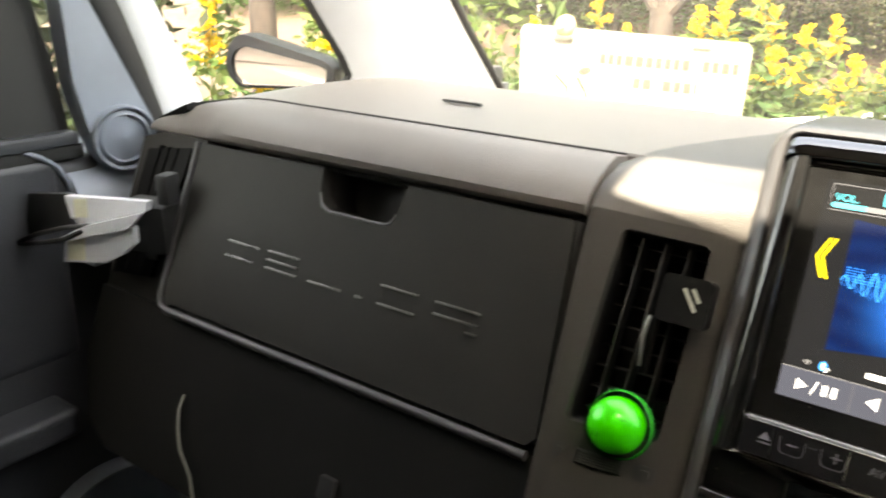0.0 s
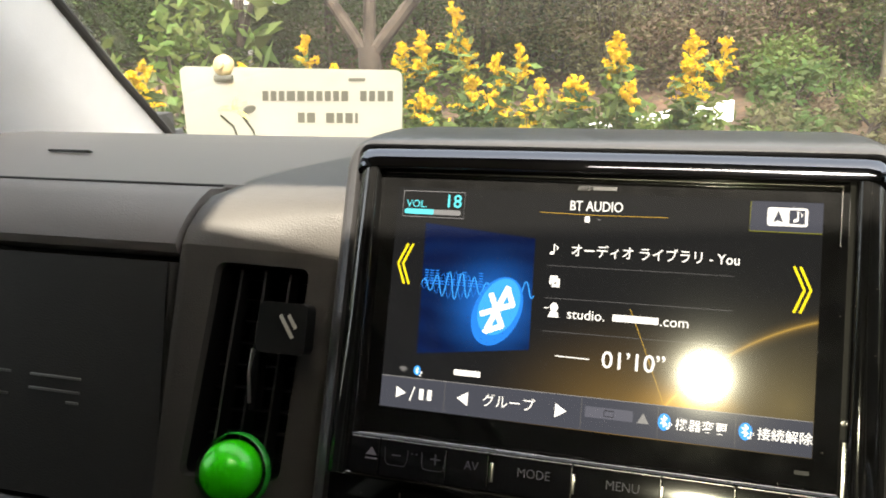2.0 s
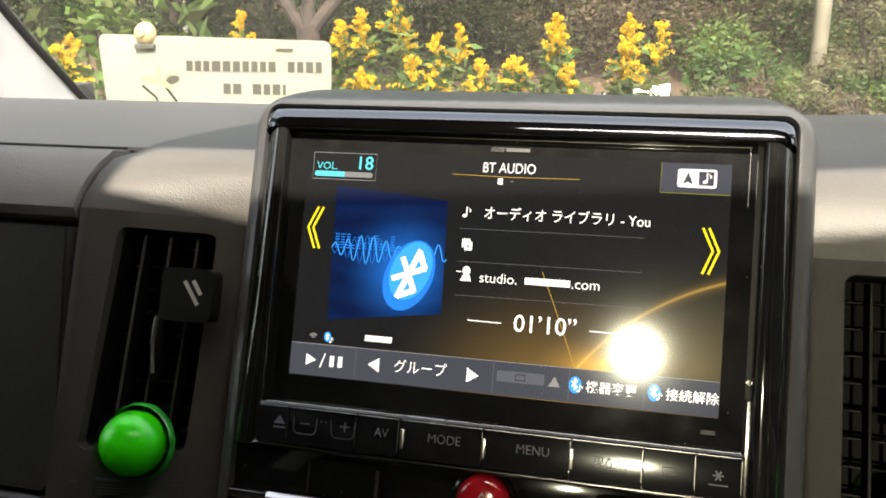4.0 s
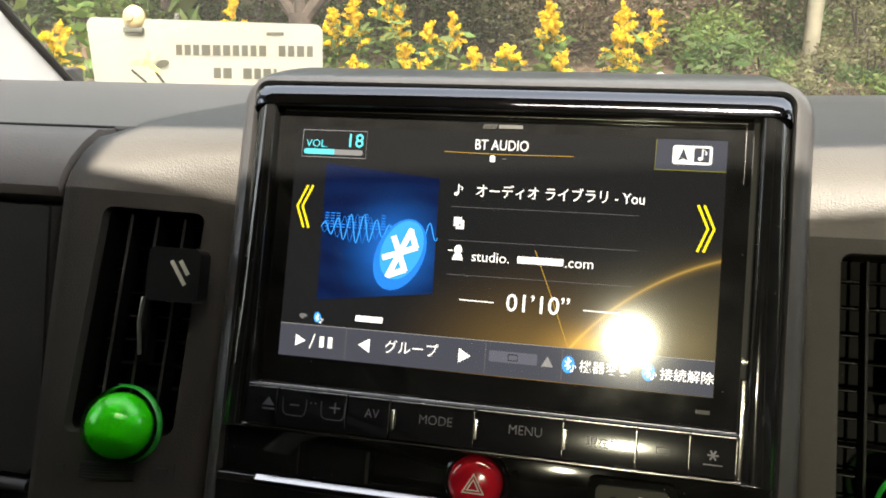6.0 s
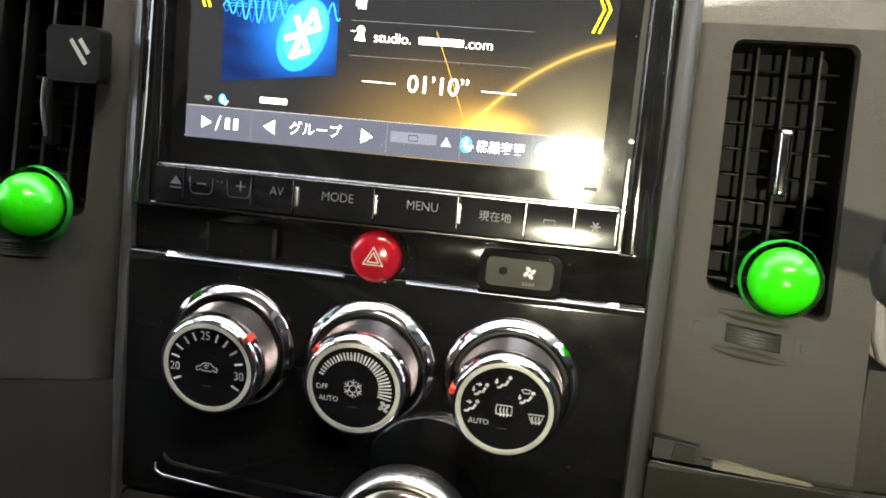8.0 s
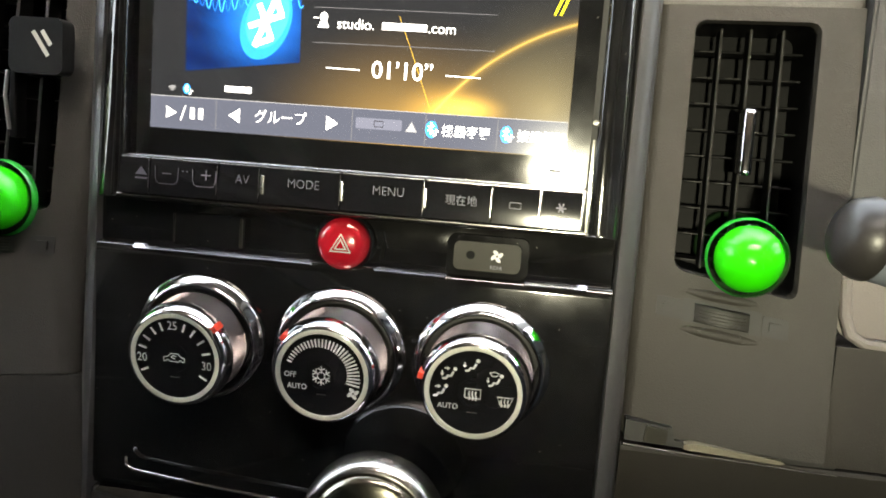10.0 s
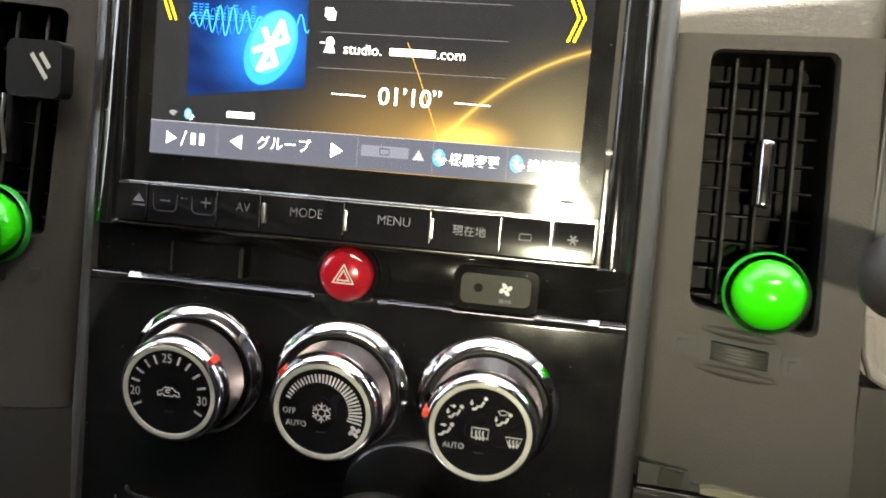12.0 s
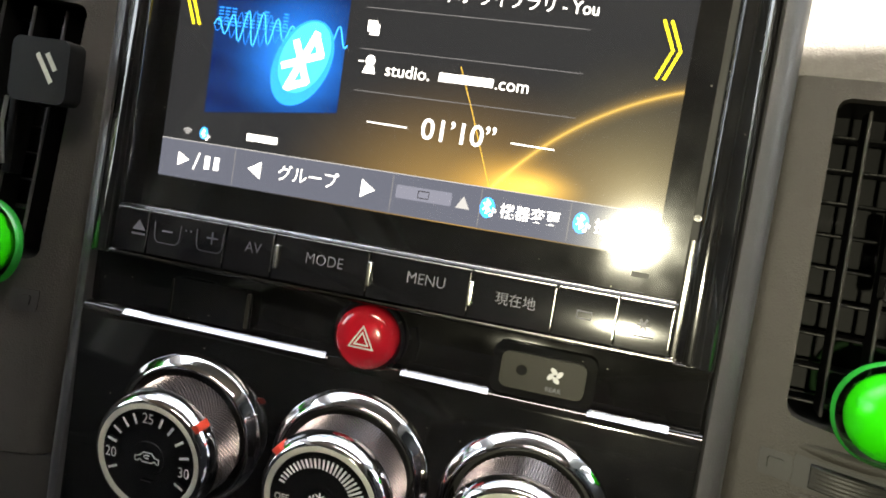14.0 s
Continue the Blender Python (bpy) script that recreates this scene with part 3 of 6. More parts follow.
for x, back in ((-0.1228, 0.0080), (-0.1222, 0.0045), (-0.1205, 0.0018), (-0.1175, 0.0004), (-0.112, 0.0), (-0.04, -0.0004), (0.04, -0.0004), (0.115, 0.0), (0.1202, 0.0004), (0.1232, 0.0018), (0.1249, 0.0045), (0.1255, 0.0080)):
    bar_loops.append([(x, y + back, z - 0.35 * back) for y, z in trim])
part("top_trim", rings(bar_loops, False, True, True), DARKCHROME, fascia, "gloss black rounded bar along the top of the frame", smooth=60)
part("switch_strip", box(-0.1230, 0.1250, -0.0010, 0.006, -0.1120, -0.0907, 0.0008), PIANO, fascia)
low = [(0.008, -0.1122), (-0.0030, -0.1122), (-0.0052, -0.1136), (-0.0058, -0.1175), (-0.0046, -0.16), (-0.0046, -0.232), (-0.0030, -0.2365), (0.008, -0.2365)]
part("heater_panel", bevel(extrude_x(low, -0.1230, 0.1255), 0.0004, 1), PIANO, fascia, smooth=50)
# Chrome facets added where the black panel rim mirrors the sky.
for a, b in ((-0.103, -0.014), (0.0165, 0.0500), (0.0860, 0.1140)):
    part("rim_glint", extrude_x([(-0.0020, -0.1140), (-0.0072, -0.1143), (-0.0074, -0.1139), (-0.0054, -0.1119), (-0.0020, -0.1116)], a, b), RIM_GLINT, fascia, "thin sloping metal facet for the sky glint on the rim", smooth=20)
part("lower_console", bevel(extrude_x([(0.008, -0.238), (-0.0035, -0.2385), (-0.0065, -0.242), (-0.023, -0.30), (-0.05, -0.46), (0.008, -0.46)], -0.1230, 0.1255), 0.001), PIANO, fascia)

# ---- display unit ----
nav = thing("display_unit", PANEL, "lit touch display unit with a row of black keys below", "car display")
part("glass_front", prism(rrect(-0.1092, 0.1098, -0.0690, 0.0637, 0.001), -0.0004, 0.004), PIANO, nav)
for a, b in ((0.0622, 0.0626), (0.0607, 0.0609)):
    part("edge_line", box(-0.1065, 0.1072, -0.0010, -0.0004, a, b, 0.0001, 1), SATIN, nav)
part("edge_line", box(0.1066, 0.1069, -0.0010, -0.0004, 0.036, 0.0626, 0.0001, 1), SATIN, nav)


def screen_material():
    """The display's own picture: near-black with a warm glow in its lower half."""
    m, nt, p = nodes_of("screen_picture")
    tc = nt.nodes.new("ShaderNodeTexCoord")
    sep = nt.nodes.new("ShaderNodeSeparateXYZ")
    nt.links.new(tc.outputs["Object"], sep.inputs[0])

    def lump(cx, cz, sx, sz):
        mp = nt.nodes.new("ShaderNodeMapping")
        mp.inputs["Location"].default_value = (-cx / sx, 0, -cz / sz)
        mp.inputs["Scale"].default_value = (1 / sx, 0, 1 / sz)
        nt.links.new(tc.outputs["Object"], mp.inputs[0])
        g = nt.nodes.new("ShaderNodeTexGradient")
        g.gradient_type = "QUADRATIC_SPHERE"
        nt.links.new(mp.outputs[0], g.inputs[0])
        return g.outputs["Fac"]

    def add(base, fac, color):
        mx = nt.nodes.new("ShaderNodeMix")
        mx.data_type, mx.blend_type = "RGBA", "ADD"
        mx.inputs[7].default_value = (*color, 1)
        nt.links.new(fac, mx.inputs[0])
        if base is None:
            mx.inputs[6].default_value = (0.010, 0.0105, 0.012, 1)
        else:
            nt.links.new(base, mx.inputs[6])
        return mx.outputs[2]

    def calc(op, a, b=None):
        n = nt.nodes.new("ShaderNodeMath")
        n.operation = op
        for i, v in enumerate((a, b)):
            if v is None:
                continue
            if isinstance(v, (int, float)):
                n.inputs[i].default_value = v
            else:
                nt.links.new(v, n.inputs[i])
        return n.outputs[0]

    def halo(cx, cz, r, width):
        """Soft light along a wide arc, above the key bar."""
        dx, dz = calc("SUBTRACT", sep.outputs[0], cx), calc("SUBTRACT", sep.outputs[2], cz)
        off = calc("ABSOLUTE", calc("SUBTRACT", calc("SQRT", calc("ADD", calc("MULTIPLY", dx, dx), calc("MULTIPLY", dz, dz))), r))
        near = calc("MAXIMUM", calc("SUBTRACT", 1.0, calc("DIVIDE", off, width)), 0.0)
        return calc("MULTIPLY", calc("POWER", near, 2.5), calc("GREATER_THAN", sep.outputs[2], -0.0405))

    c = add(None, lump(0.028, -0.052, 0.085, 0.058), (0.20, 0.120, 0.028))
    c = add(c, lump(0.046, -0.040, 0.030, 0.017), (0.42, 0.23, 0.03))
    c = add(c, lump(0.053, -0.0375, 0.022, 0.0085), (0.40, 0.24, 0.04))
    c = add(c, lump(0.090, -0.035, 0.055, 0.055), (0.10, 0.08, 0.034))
    c = add(c, halo(0.1350, -0.1143, 0.1220, 0.0055), (0.10, 0.06, 0.010))
    c = add(c, halo(0.1350, -0.1143, 0.1220, 0.0016), (0.24, 0.15, 0.03))
    nt.links.new(c, p.inputs["Emission Color"])
    p.inputs["Emission Strength"].default_value = LIT
    p.inputs["Base Color"].default_value = (0.006, 0.006, 0.006, 1)
    p.inputs["Roughness"].default_value = 0.085
    return m


def art_material():
    """Blue cover picture with soft light swirls."""
    m, nt, p = nodes_of("cover_picture")
    tc = nt.nodes.new("ShaderNodeTexCoord")
    mp = nt.nodes.new("ShaderNodeMapping")
    mp.inputs["Location"].default_value = (0.046 / 0.034, 0, 0.002 / 0.034)
    mp.inputs["Scale"].default_value = (1 / 0.034, 0, 1 / 0.034)
    nt.links.new(tc.outputs["Object"], mp.inputs[0])
    g = nt.nodes.new("ShaderNodeTexGradient")
    g.gradient_type = "QUADRATIC_SPHERE"
    nt.links.new(mp.outputs[0], g.inputs[0])
    w = nt.nodes.new("ShaderNodeTexWave")
    w.wave_type = "RINGS"
    w.inputs["Scale"].default_value, w.inputs["Distortion"].default_value, w.inputs["Detail"].default_value = 30, 5, 2
    nt.links.new(tc.outputs["Object"], w.inputs[0])
    ramp = nt.nodes.new("ShaderNodeValToRGB")
    ramp.color_ramp.elements[0].color = (0.002, 0.008, 0.05, 1)
    ramp.color_ramp.elements[1].color = (0.012, 0.22, 0.95, 1)
    ad = nt.nodes.new("ShaderNodeMath")
    ad.operation = "MULTIPLY_ADD"
    ad.inputs[1].default_value = 0.025
    nt.links.new(w.outputs["Fac"], ad.inputs[0])
    nt.links.new(g.outputs["Fac"], ad.inputs[2])
    nt.links.new(ad.outputs[0], ramp.inputs[0])
    nt.links.new(ramp.outputs[0], p.inputs["Emission Color"])
    p.inputs["Emission Strength"].default_value = 0.8 * LIT
    p.inputs["Base Color"].default_value = (0.006, 0.006, 0.006, 1)
    p.inputs["Roughness"].default_value = 0.085
    return m


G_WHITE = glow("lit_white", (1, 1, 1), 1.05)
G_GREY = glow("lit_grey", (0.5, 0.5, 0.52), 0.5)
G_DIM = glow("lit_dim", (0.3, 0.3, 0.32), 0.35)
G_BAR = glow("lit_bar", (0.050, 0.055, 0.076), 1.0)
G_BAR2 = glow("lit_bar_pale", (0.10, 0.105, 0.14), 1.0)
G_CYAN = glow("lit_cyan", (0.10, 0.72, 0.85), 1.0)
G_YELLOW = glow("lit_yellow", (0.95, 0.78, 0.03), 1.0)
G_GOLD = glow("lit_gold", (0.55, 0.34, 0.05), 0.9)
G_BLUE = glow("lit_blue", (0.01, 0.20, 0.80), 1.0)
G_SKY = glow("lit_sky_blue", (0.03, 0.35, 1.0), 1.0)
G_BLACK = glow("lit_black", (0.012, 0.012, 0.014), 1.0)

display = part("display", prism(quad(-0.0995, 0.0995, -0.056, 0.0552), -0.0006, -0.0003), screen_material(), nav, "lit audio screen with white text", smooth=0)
YU = -0.0010


def mark(name, pts, material, y=YU):
    return part(name, flat(pts, y), material, display, smooth=0)


def stroke(pts, w):
    """A polyline in the screen's plane as a thin ribbon."""
    left, right = [], []
    for i, p in enumerate(pts):
        a, b = pts[max(i - 1, 0)], pts[min(i + 1, len(pts) - 1)]
        dx, dz = b[0] - a[0], b[1] - a[1]
        d = math.hypot(dx, dz) or 1
        left.append((p[0] - dz / d * w / 2, p[1] + dx / d * w / 2))
        right.append((p[0] + dz / d * w / 2, p[1] - dx / d * w / 2))
    return left, right


def ribbon(name, pts, w, material, y=YU, parent=None):
    a, b = stroke(pts, w)
    return part(name, sheet([[(x, y, z) for x, z in a], [(x, y, z) for x, z in b]]), material, parent or display, smooth=0)


def disc(cx, cz, rx, rz, n=28, tilt=0.0):
    c, s = math.cos(radians(tilt)), math.sin(radians(tilt))
    return [(cx + rx * math.cos(t) * c - rz * math.sin(t) * s, cz + rx * math.cos(t) * s + rz * math.sin(t) * c) for t in (2 * math.pi * i / n for i in range(n))]


def rune(cx, cz, h, material, y, tilt=-12, weight=0.10):
    """An angular white sign in an oval."""
    k = h / 2
    pts = [(-0.5, 0.45), (0.5, -0.5), (0.0, -1.0), (0.0, 1.0), (0.5, 0.5), (-0.5, -0.45)]
    c, s = math.cos(radians(tilt)), math.sin(radians(tilt))
    q = [(cx + k * (px * c - pz * s), cz + k * (px * s + pz * c)) for px, pz in pts]
    for j, (a, b) in enumerate(zip(q, q[1:])):
        dx, dz = (b[0] - a[0]) * 0.05, (b[1] - a[1]) * 0.05
        ribbon("sign_stroke", [(a[0] - dx, a[1] - dz), (b[0] + dx, b[1] + dz)], h * weight, material, y - 0.00004 * j)


# volume box
ribbon("box_line", [(-0.0963, 0.0532), (-0.0640, 0.0532), (-0.0640, 0.0402), (-0.0963, 0.0402), (-0.0963, 0.0532)], 0.00035, G_GREY)
lettering("VOL.", 0.0052, -0.0945, 0.0466, YU, G_CYAN, display)
lettering("18", 0.0092, -0.0745, 0.0483, YU, G_CYAN, display, bold=0.00008)
mark("volume_bar", rrect(-0.0952, -0.0655, 0.0415, 0.0441, 0.0012, 4), G_GREY)
mark("volume_fill", rrect(-0.0952, -0.0798, 0.0415, 0.0441, (0, 0, 0.0012, 0.0012), 4), G_CYAN, YU - 0.0002)
# title
lettering("BT AUDIO", 0.0068, 0.0008, 0.0488, YU, G_WHITE, display, align="CENTER", squeeze=0.80, bold=0.00003)
ribbon("title_line", [(-0.026, 0.0452), (0.001, 0.0448), (0.034, 0.0452)], 0.0003, G_GOLD)
mark("title_icon", rrect(-0.0042, -0.0018, 0.0412, 0.0442, 0.0004, 2), G_WHITE)
mark("title_icon", quad(0.0018, 0.0032, 0.0426, 0.0430), G_GREY)
for k in range(6):
    ribbon("maker_mark", [(-0.0085 + k * 0.0011, 0.0566), (-0.0073 + k * 0.0011, 0.0588)], 0.0004, DIM_MARK, YU)
part("maker_mark", flat(quad(-0.0012, 0.0100, 0.0568, 0.0586), YU), DIM_MARK, nav, smooth=0)
part("model_mark", flat(quad(0.0925, 0.0985, -0.0632, -0.0614), YU), DIM_MARK, nav, smooth=0)
# source key
mark("source_key", quad(0.0692, 0.0993, 0.0410, 0.0546), G_BAR)
ribbon("key_line", [(0.0695, 0.0546), (0.0692, 0.0410), (0.0993, 0.0410)], 0.0004, glow("lit_olive", (0.2, 0.2, 0.02), 0.9), YU - 0.0002)
mark("source_icon", rrect(0.0765, 0.0932, 0.0437, 0.0520, 0.0012, 4), G_WHITE, YU - 0.0002)
mark("note_field", quad(0.0855, 0.0920, 0.0448, 0.0510), G_BAR, YU - 0.0004)
mark("arrow", [(0.0810, 0.0508), (0.0832, 0.0452), (0.0810, 0.0462), (0.0788, 0.0452)], G_BAR, YU - 0.0004)


def note(x, z, s, material, y):
    ribbon("note_stem", [(x + 0.35 * s, z - 0.3 * s), (x + 0.35 * s, z + 0.5 * s), (x + 0.7 * s, z + 0.2 * s), (x + 0.62 * s, z)], s * 0.13, material, y)
    mark("note_head", disc(x + 0.18 * s, z - 0.33 * s, 0.22 * s, 0.16 * s, 14, 20), material, y)


note(0.0873, 0.0480, 0.0050, G_WHITE, YU - 0.0006)
# arrows at both sides
for s, cx in ((1, -0.0962), (-1, 0.0958)):
    for off in (0.0, 0.0026):
        pts = [(cx + s * (0.0046 + off), 0.0262), (cx + s * off, 0.0160), (cx + s * (0.0040 + off), 0.0058)]
        ribbon("side_arrow", pts, 0.0011, G_YELLOW)
# cover picture
cover = [(-0.0832, 0.0372), (-0.0272, 0.0322), (-0.0262, -0.0212), (-0.0822, -0.0282)]
part("cover", flat(cover, YU), art_material(), display, smooth=0)
wave = [(-0.0830 + 0.0572 * i / 90, 0.0068 + math.sin(i * 0.62) * (0.0062 * math.exp(-((i - 28) / 22) ** 2) + 0.004 * math.exp(-((i - 80) / 14) ** 2) + 0.0008)) for i in range(91)]
ribbon("cover_wave", wave, 0.0005, G_SKY, YU - 0.0002)
ribbon("cover_wave", [(x, 0.0135 - z) for x, z in wave[:60]], 0.00025, G_BLUE, YU - 0.0002)
rng = random.Random(3)
for k in range(12):
    h = rng.uniform(0.0006, 0.0014)
    for j in range(rng.randint(2, 6)):
        x = -0.0815 + k * 0.0028
        mark("cover_bar", quad(x, x + 0.0020, 0.0068 + j * 0.0013, 0.0073 + j * 0.0013), G_BLUE, YU - 0.00015)
mark("sign_oval", disc(-0.0432, -0.0042, 0.0115, 0.0176, 40, -22), G_BLUE, YU - 0.0004)
mark("sign_oval_light", disc(-0.0424, -0.0020, 0.0095, 0.0145, 40, -22), G_SKY, YU - 0.0006)
rune(-0.0432, -0.0035, 0.0232, G_WHITE, YU - 0.0008, -24, 0.115)
# text lines
note(-0.0195, 0.0275, 0.0052, G_WHITE, YU)
lettering("オーディオ ライブラリ - You", 0.0066, -0.0098, 0.0272, YU, G_WHITE, display, squeeze=0.90, bold=0.00004)
for z in (0.0197, 0.0042, -0.0116):
    ribbon("rule", [(-0.0205, z), (0.0300, z + 0.0003), (0.0640, z + 0.0004)], 0.00025, G_DIM)
mark("album_icon", quad(-0.0188, -0.0150, 0.0108, 0.0150), G_WHITE)
mark("album_edge", quad(-0.0178, -0.0136, 0.0093, 0.0139), G_BLACK, YU - 0.0002)
mark("album_icon", quad(-0.0175, -0.0138, 0.0095, 0.0137), G_WHITE, YU - 0.0004)
mark("album_hole", quad(-0.0164, -0.0152, 0.0108, 0.0120), G_GREY, YU - 0.0006)
mark("artist_icon", disc(-0.0157, 0.0000, 0.0019, 0.0022, 16), G_WHITE)
mark("artist_icon", [(-0.0185, -0.0048), (-0.0132, -0.0048), (-0.0140, -0.0020), (-0.0174, -0.0020)], G_WHITE)
ribbon("artist_icon", [(-0.0205, -0.0005), (-0.0182, -0.0005)], 0.0005, G_WHITE)
lettering("studio.", 0.0066, -0.0095, -0.0028, YU, G_WHITE, display)
mark("name_bar", quad(0.0118, 0.0325, -0.0044, -0.0012), G_WHITE)
lettering(".com", 0.0066, 0.0330, -0.0028, YU, G_WHITE, display)
lettering("01’10”", 0.0112, 0.0225, -0.0228, YU, G_WHITE, display, align="CENTER", squeeze=0.98, bold=0.00006)
ribbon("time_line", [(-0.0135, -0.0228), (0.0025, -0.0230)], 0.0005, G_WHITE)
ribbon("time_line", [(0.0425, -0.0232), (0.0585, -0.0234)], 0.0005, G_WHITE)
# golden light lines
ribbon("gold_ray", [(0.0195, 0.002), (0.0260, -0.0130), (0.0370, -0.0400)], 0.00030, G_GOLD, YU + 0.0002)
# status icons
for k in range(3):
    r = 0.0009 + 0.0009 * k
    ribbon("signal_arc", [(-0.0885 + r * math.sin(a), -0.0382 + r * math.cos(a)) for a in (-0.8, -0.4, 0, 0.4, 0.8)], 0.00045, G_GREY)
mark("status_oval", disc(-0.0812, -0.0365, 0.0018, 0.0024, 20), G_SKY)
rune(-0.0812, -0.0365, 0.0032, G_WHITE, YU - 0.0002, 0)
note(-0.0800, -0.0380, 0.0026, G_WHITE, YU - 0.0002)
mark("name_bar", quad(-0.0623, -0.0490, -0.0368, -0.0340), G_WHITE)
# key bar
mark("key_bar", quad(-0.0993, 0.0993, -0.0556, -0.0404), G_BAR)
ribbon("bar_line", [(-0.0993, -0.0404), (0.0993, -0.0404)], 0.0003, G_GREY, YU - 0.0002)
for x in (-0.0660, 0.0005, 0.0350, 0.0680):
    ribbon("key_gap", [(x, -0.0410), (x, -0.0550)], 0.0003, G_DIM, YU - 0.0002)


def tri(x, z, w, h, material=None):
    mark("key_arrow", [(x - w, z - h), (x + w, z), (x - w, z + h)], material or G_WHITE, YU - 0.0002)


tri(-0.0885, -0.0480, 0.0026, 0.0028)
ribbon("slash", [(-0.0838, -0.0515), (-0.0815, -0.0445)], 0.0006, G_WHITE, YU - 0.0002)
for x in (-0.0790, -0.0748):
    mark("pause_bar", quad(x, x + 0.0022, -0.0506, -0.0454), G_WHITE, YU - 0.0002)
tri(-0.0570, -0.0476, -0.0028, 0.0034)
lettering("グループ", 0.0068, -0.0342, -0.0476, YU - 0.0002, G_WHITE, display, align="CENTER", squeeze=0.95)
tri(-0.0090, -0.0480, 0.0028, 0.0034)
mark("repeat_key", rrect(0.0022, 0.0240, -0.0494, -0.0444, 0.0006, 2), G_BAR2, YU - 0.0002)
ribbon("repeat_sign", [(0.0110, -0.0456), (0.0152, -0.0456), (0.0152, -0.0482), (0.0110, -0.0482), (0.0110, -0.0456)], 0.0004, G_BLACK, YU - 0.0004)
mark("small_arrow", [(0.0258, -0.0495), (0.0312, -0.0495), (0.0285, -0.0448)], G_GREY, YU - 0.0002)
for x, word in ((0.0378, "機器変更"), (0.0722, "接続解除")):
    mark("key_oval", disc(x, -0.0476, 0.0028, 0.0038, 20), G_SKY, YU - 0.0002)
    rune(x - 0.0002, -0.0472, 0.0050, G_WHITE, YU - 0.0004, 0)
    note(x + 0.0010, -0.0490, 0.0034, G_WHITE, YU - 0.0004)
    lettering(word, 0.0056, x + 0.0048, -0.0482, YU - 0.0002, G_WHITE, display, bold=0.00005)

# ---- keys under the display ----
part("key_rail", box(-0.1095, 0.1102, -0.0085, 0.004, -0.0890, -0.0692, 0.0004, 1), PIANO, nav)
part("key_ledge", box(-0.1105, 0.1112, -0.0105, -0.0020, -0.0898, -0.0878, 0.0005, 2), PIANO, nav)
# Metal bead added where the gloss ledge shows its lit line.
part("ledge_line", tube([(-0.1100 + 0.2208 * k / 12, -0.0102, -0.0886) for k in range(13)], 0.0011, 12), surface("ledge_gloss", (0.22, 0.215, 0.20), 0.2, 1.0), nav, "dark metal bead for the lit line of the key ledge")
part("ledge_line", box(-0.1080, 0.1090, -0.0050, -0.0040, -0.0694, -0.0690, 0.0001, 1), SATIN, nav)
# Satin strip stands for the torch-lit wall of the side gap.
part("side_gap_light", box(0.1103, 0.1121, -0.0040, 0.004, -0.0890, -0.0470, 0.0005, 2), SATIN, nav, "satin strip for the lit wall of the side gap")
part("gap_back", box(0.1097, 0.1135, 0.0030, 0.0045, -0.0890, 0.0640, 0.0003, 1), RUBBER, nav)
part("gap_screw", moved(lathe([(0.0001, -0.0012), (0.0012, -0.0010), (0.0014, 0.0), (0.0014, 0.003)], 16), pose(0.1113, 0.001, -0.0395)), SATIN, nav, "small bright screw")
edges = [-0.1085, -0.0930, -0.0592, -0.0388, -0.0002, 0.0385, 0.0690, 0.0905, 0.1090]
keys = []
for a, b in zip(edges, edges[1:]):
    bow = [(-0.0122 + 0.0163 * (0.017 * t + 0.0567 * t * t), -0.0870 + 0.0163 * t) for t in (0, 0.2, 0.4, 0.6, 0.8, 1.0)]
    k = part("key", extrude_x([(-0.008, -0.0870)] + bow + [(-0.008, -0.0707)], a + 0.0004, b - 0.0004), BUTTON, nav, "gloss black key", smooth=20)
    keys.append(k)
    part("key_edge", box(b - 0.0005, b - 0.0002, -0.0122, -0.0112, -0.0850, -0.0712, 0.00005, 1), SATIN, k)
    part("key_edge", box(a + 0.0005, b - 0.0005, -0.0112, -0.0104, -0.0704, -0.0701, 0.00005, 1), SATIN, k)
YK = -0.0124
for x in (-0.0372, 0.0003, 0.0388):
    part("key_divider", box(x - 0.0010, x + 0.0010, -0.0130, -0.0115, -0.0830, -0.0740, 0.0006, 3), SATIN, nav, "bright metal divider")
part("eject_sign", flat([(-0.1000, -0.0782), (-0.0940, -0.0782), (-0.0970, -0.0742)], YK), GREY_MARK, keys[0], smooth=0)
part("eject_sign", flat(quad(-0.1000, -0.0940, -0.0802, -0.0794), YK), GREY_MARK, keys[0], smooth=0)
part("minus_sign", flat(quad(-0.0865, -0.0818, -0.0772, -0.0766), YK), GREY_MARK, keys[1], smooth=0)
part("plus_sign", flat(quad(-0.0670, -0.0622, -0.0766, -0.0760), YK), GREY_MARK, keys[1], smooth=0)
part("plus_sign", flat(quad(-0.0649, -0.0643, -0.0787, -0.0739), YK - 0.0001), GREY_MARK, keys[1], smooth=0)
for x in (-0.0842, -0.0656):
    ribbon("key_cup", [(x - 0.0058, -0.0738), (x - 0.0056, -0.0790), (x - 0.0050, -0.0808), (x - 0.0036, -0.0817), (x + 0.0036, -0.0817), (x + 0.0050, -0.0808), (x + 0.0056, -0.0790), (x + 0.0058, -0.0738)], 0.0003, GREY_MARK, YK, keys[1])
for x in (-0.0762, -0.0740):
    part("key_dot", flat(disc(x, -0.0752, 0.0004, 0.0004, 8), YK), GREY_MARK, keys[1], smooth=0)
for x, word, k in ((-0.0470, "AV", 2), (-0.0177, "MODE", 3), (0.0221, "MENU", 4)):
    lettering(word, 0.0059, x, -0.0770, YK, GREY_MARK, keys[k], align="CENTER", squeeze=0.92, bold=-0.00006)
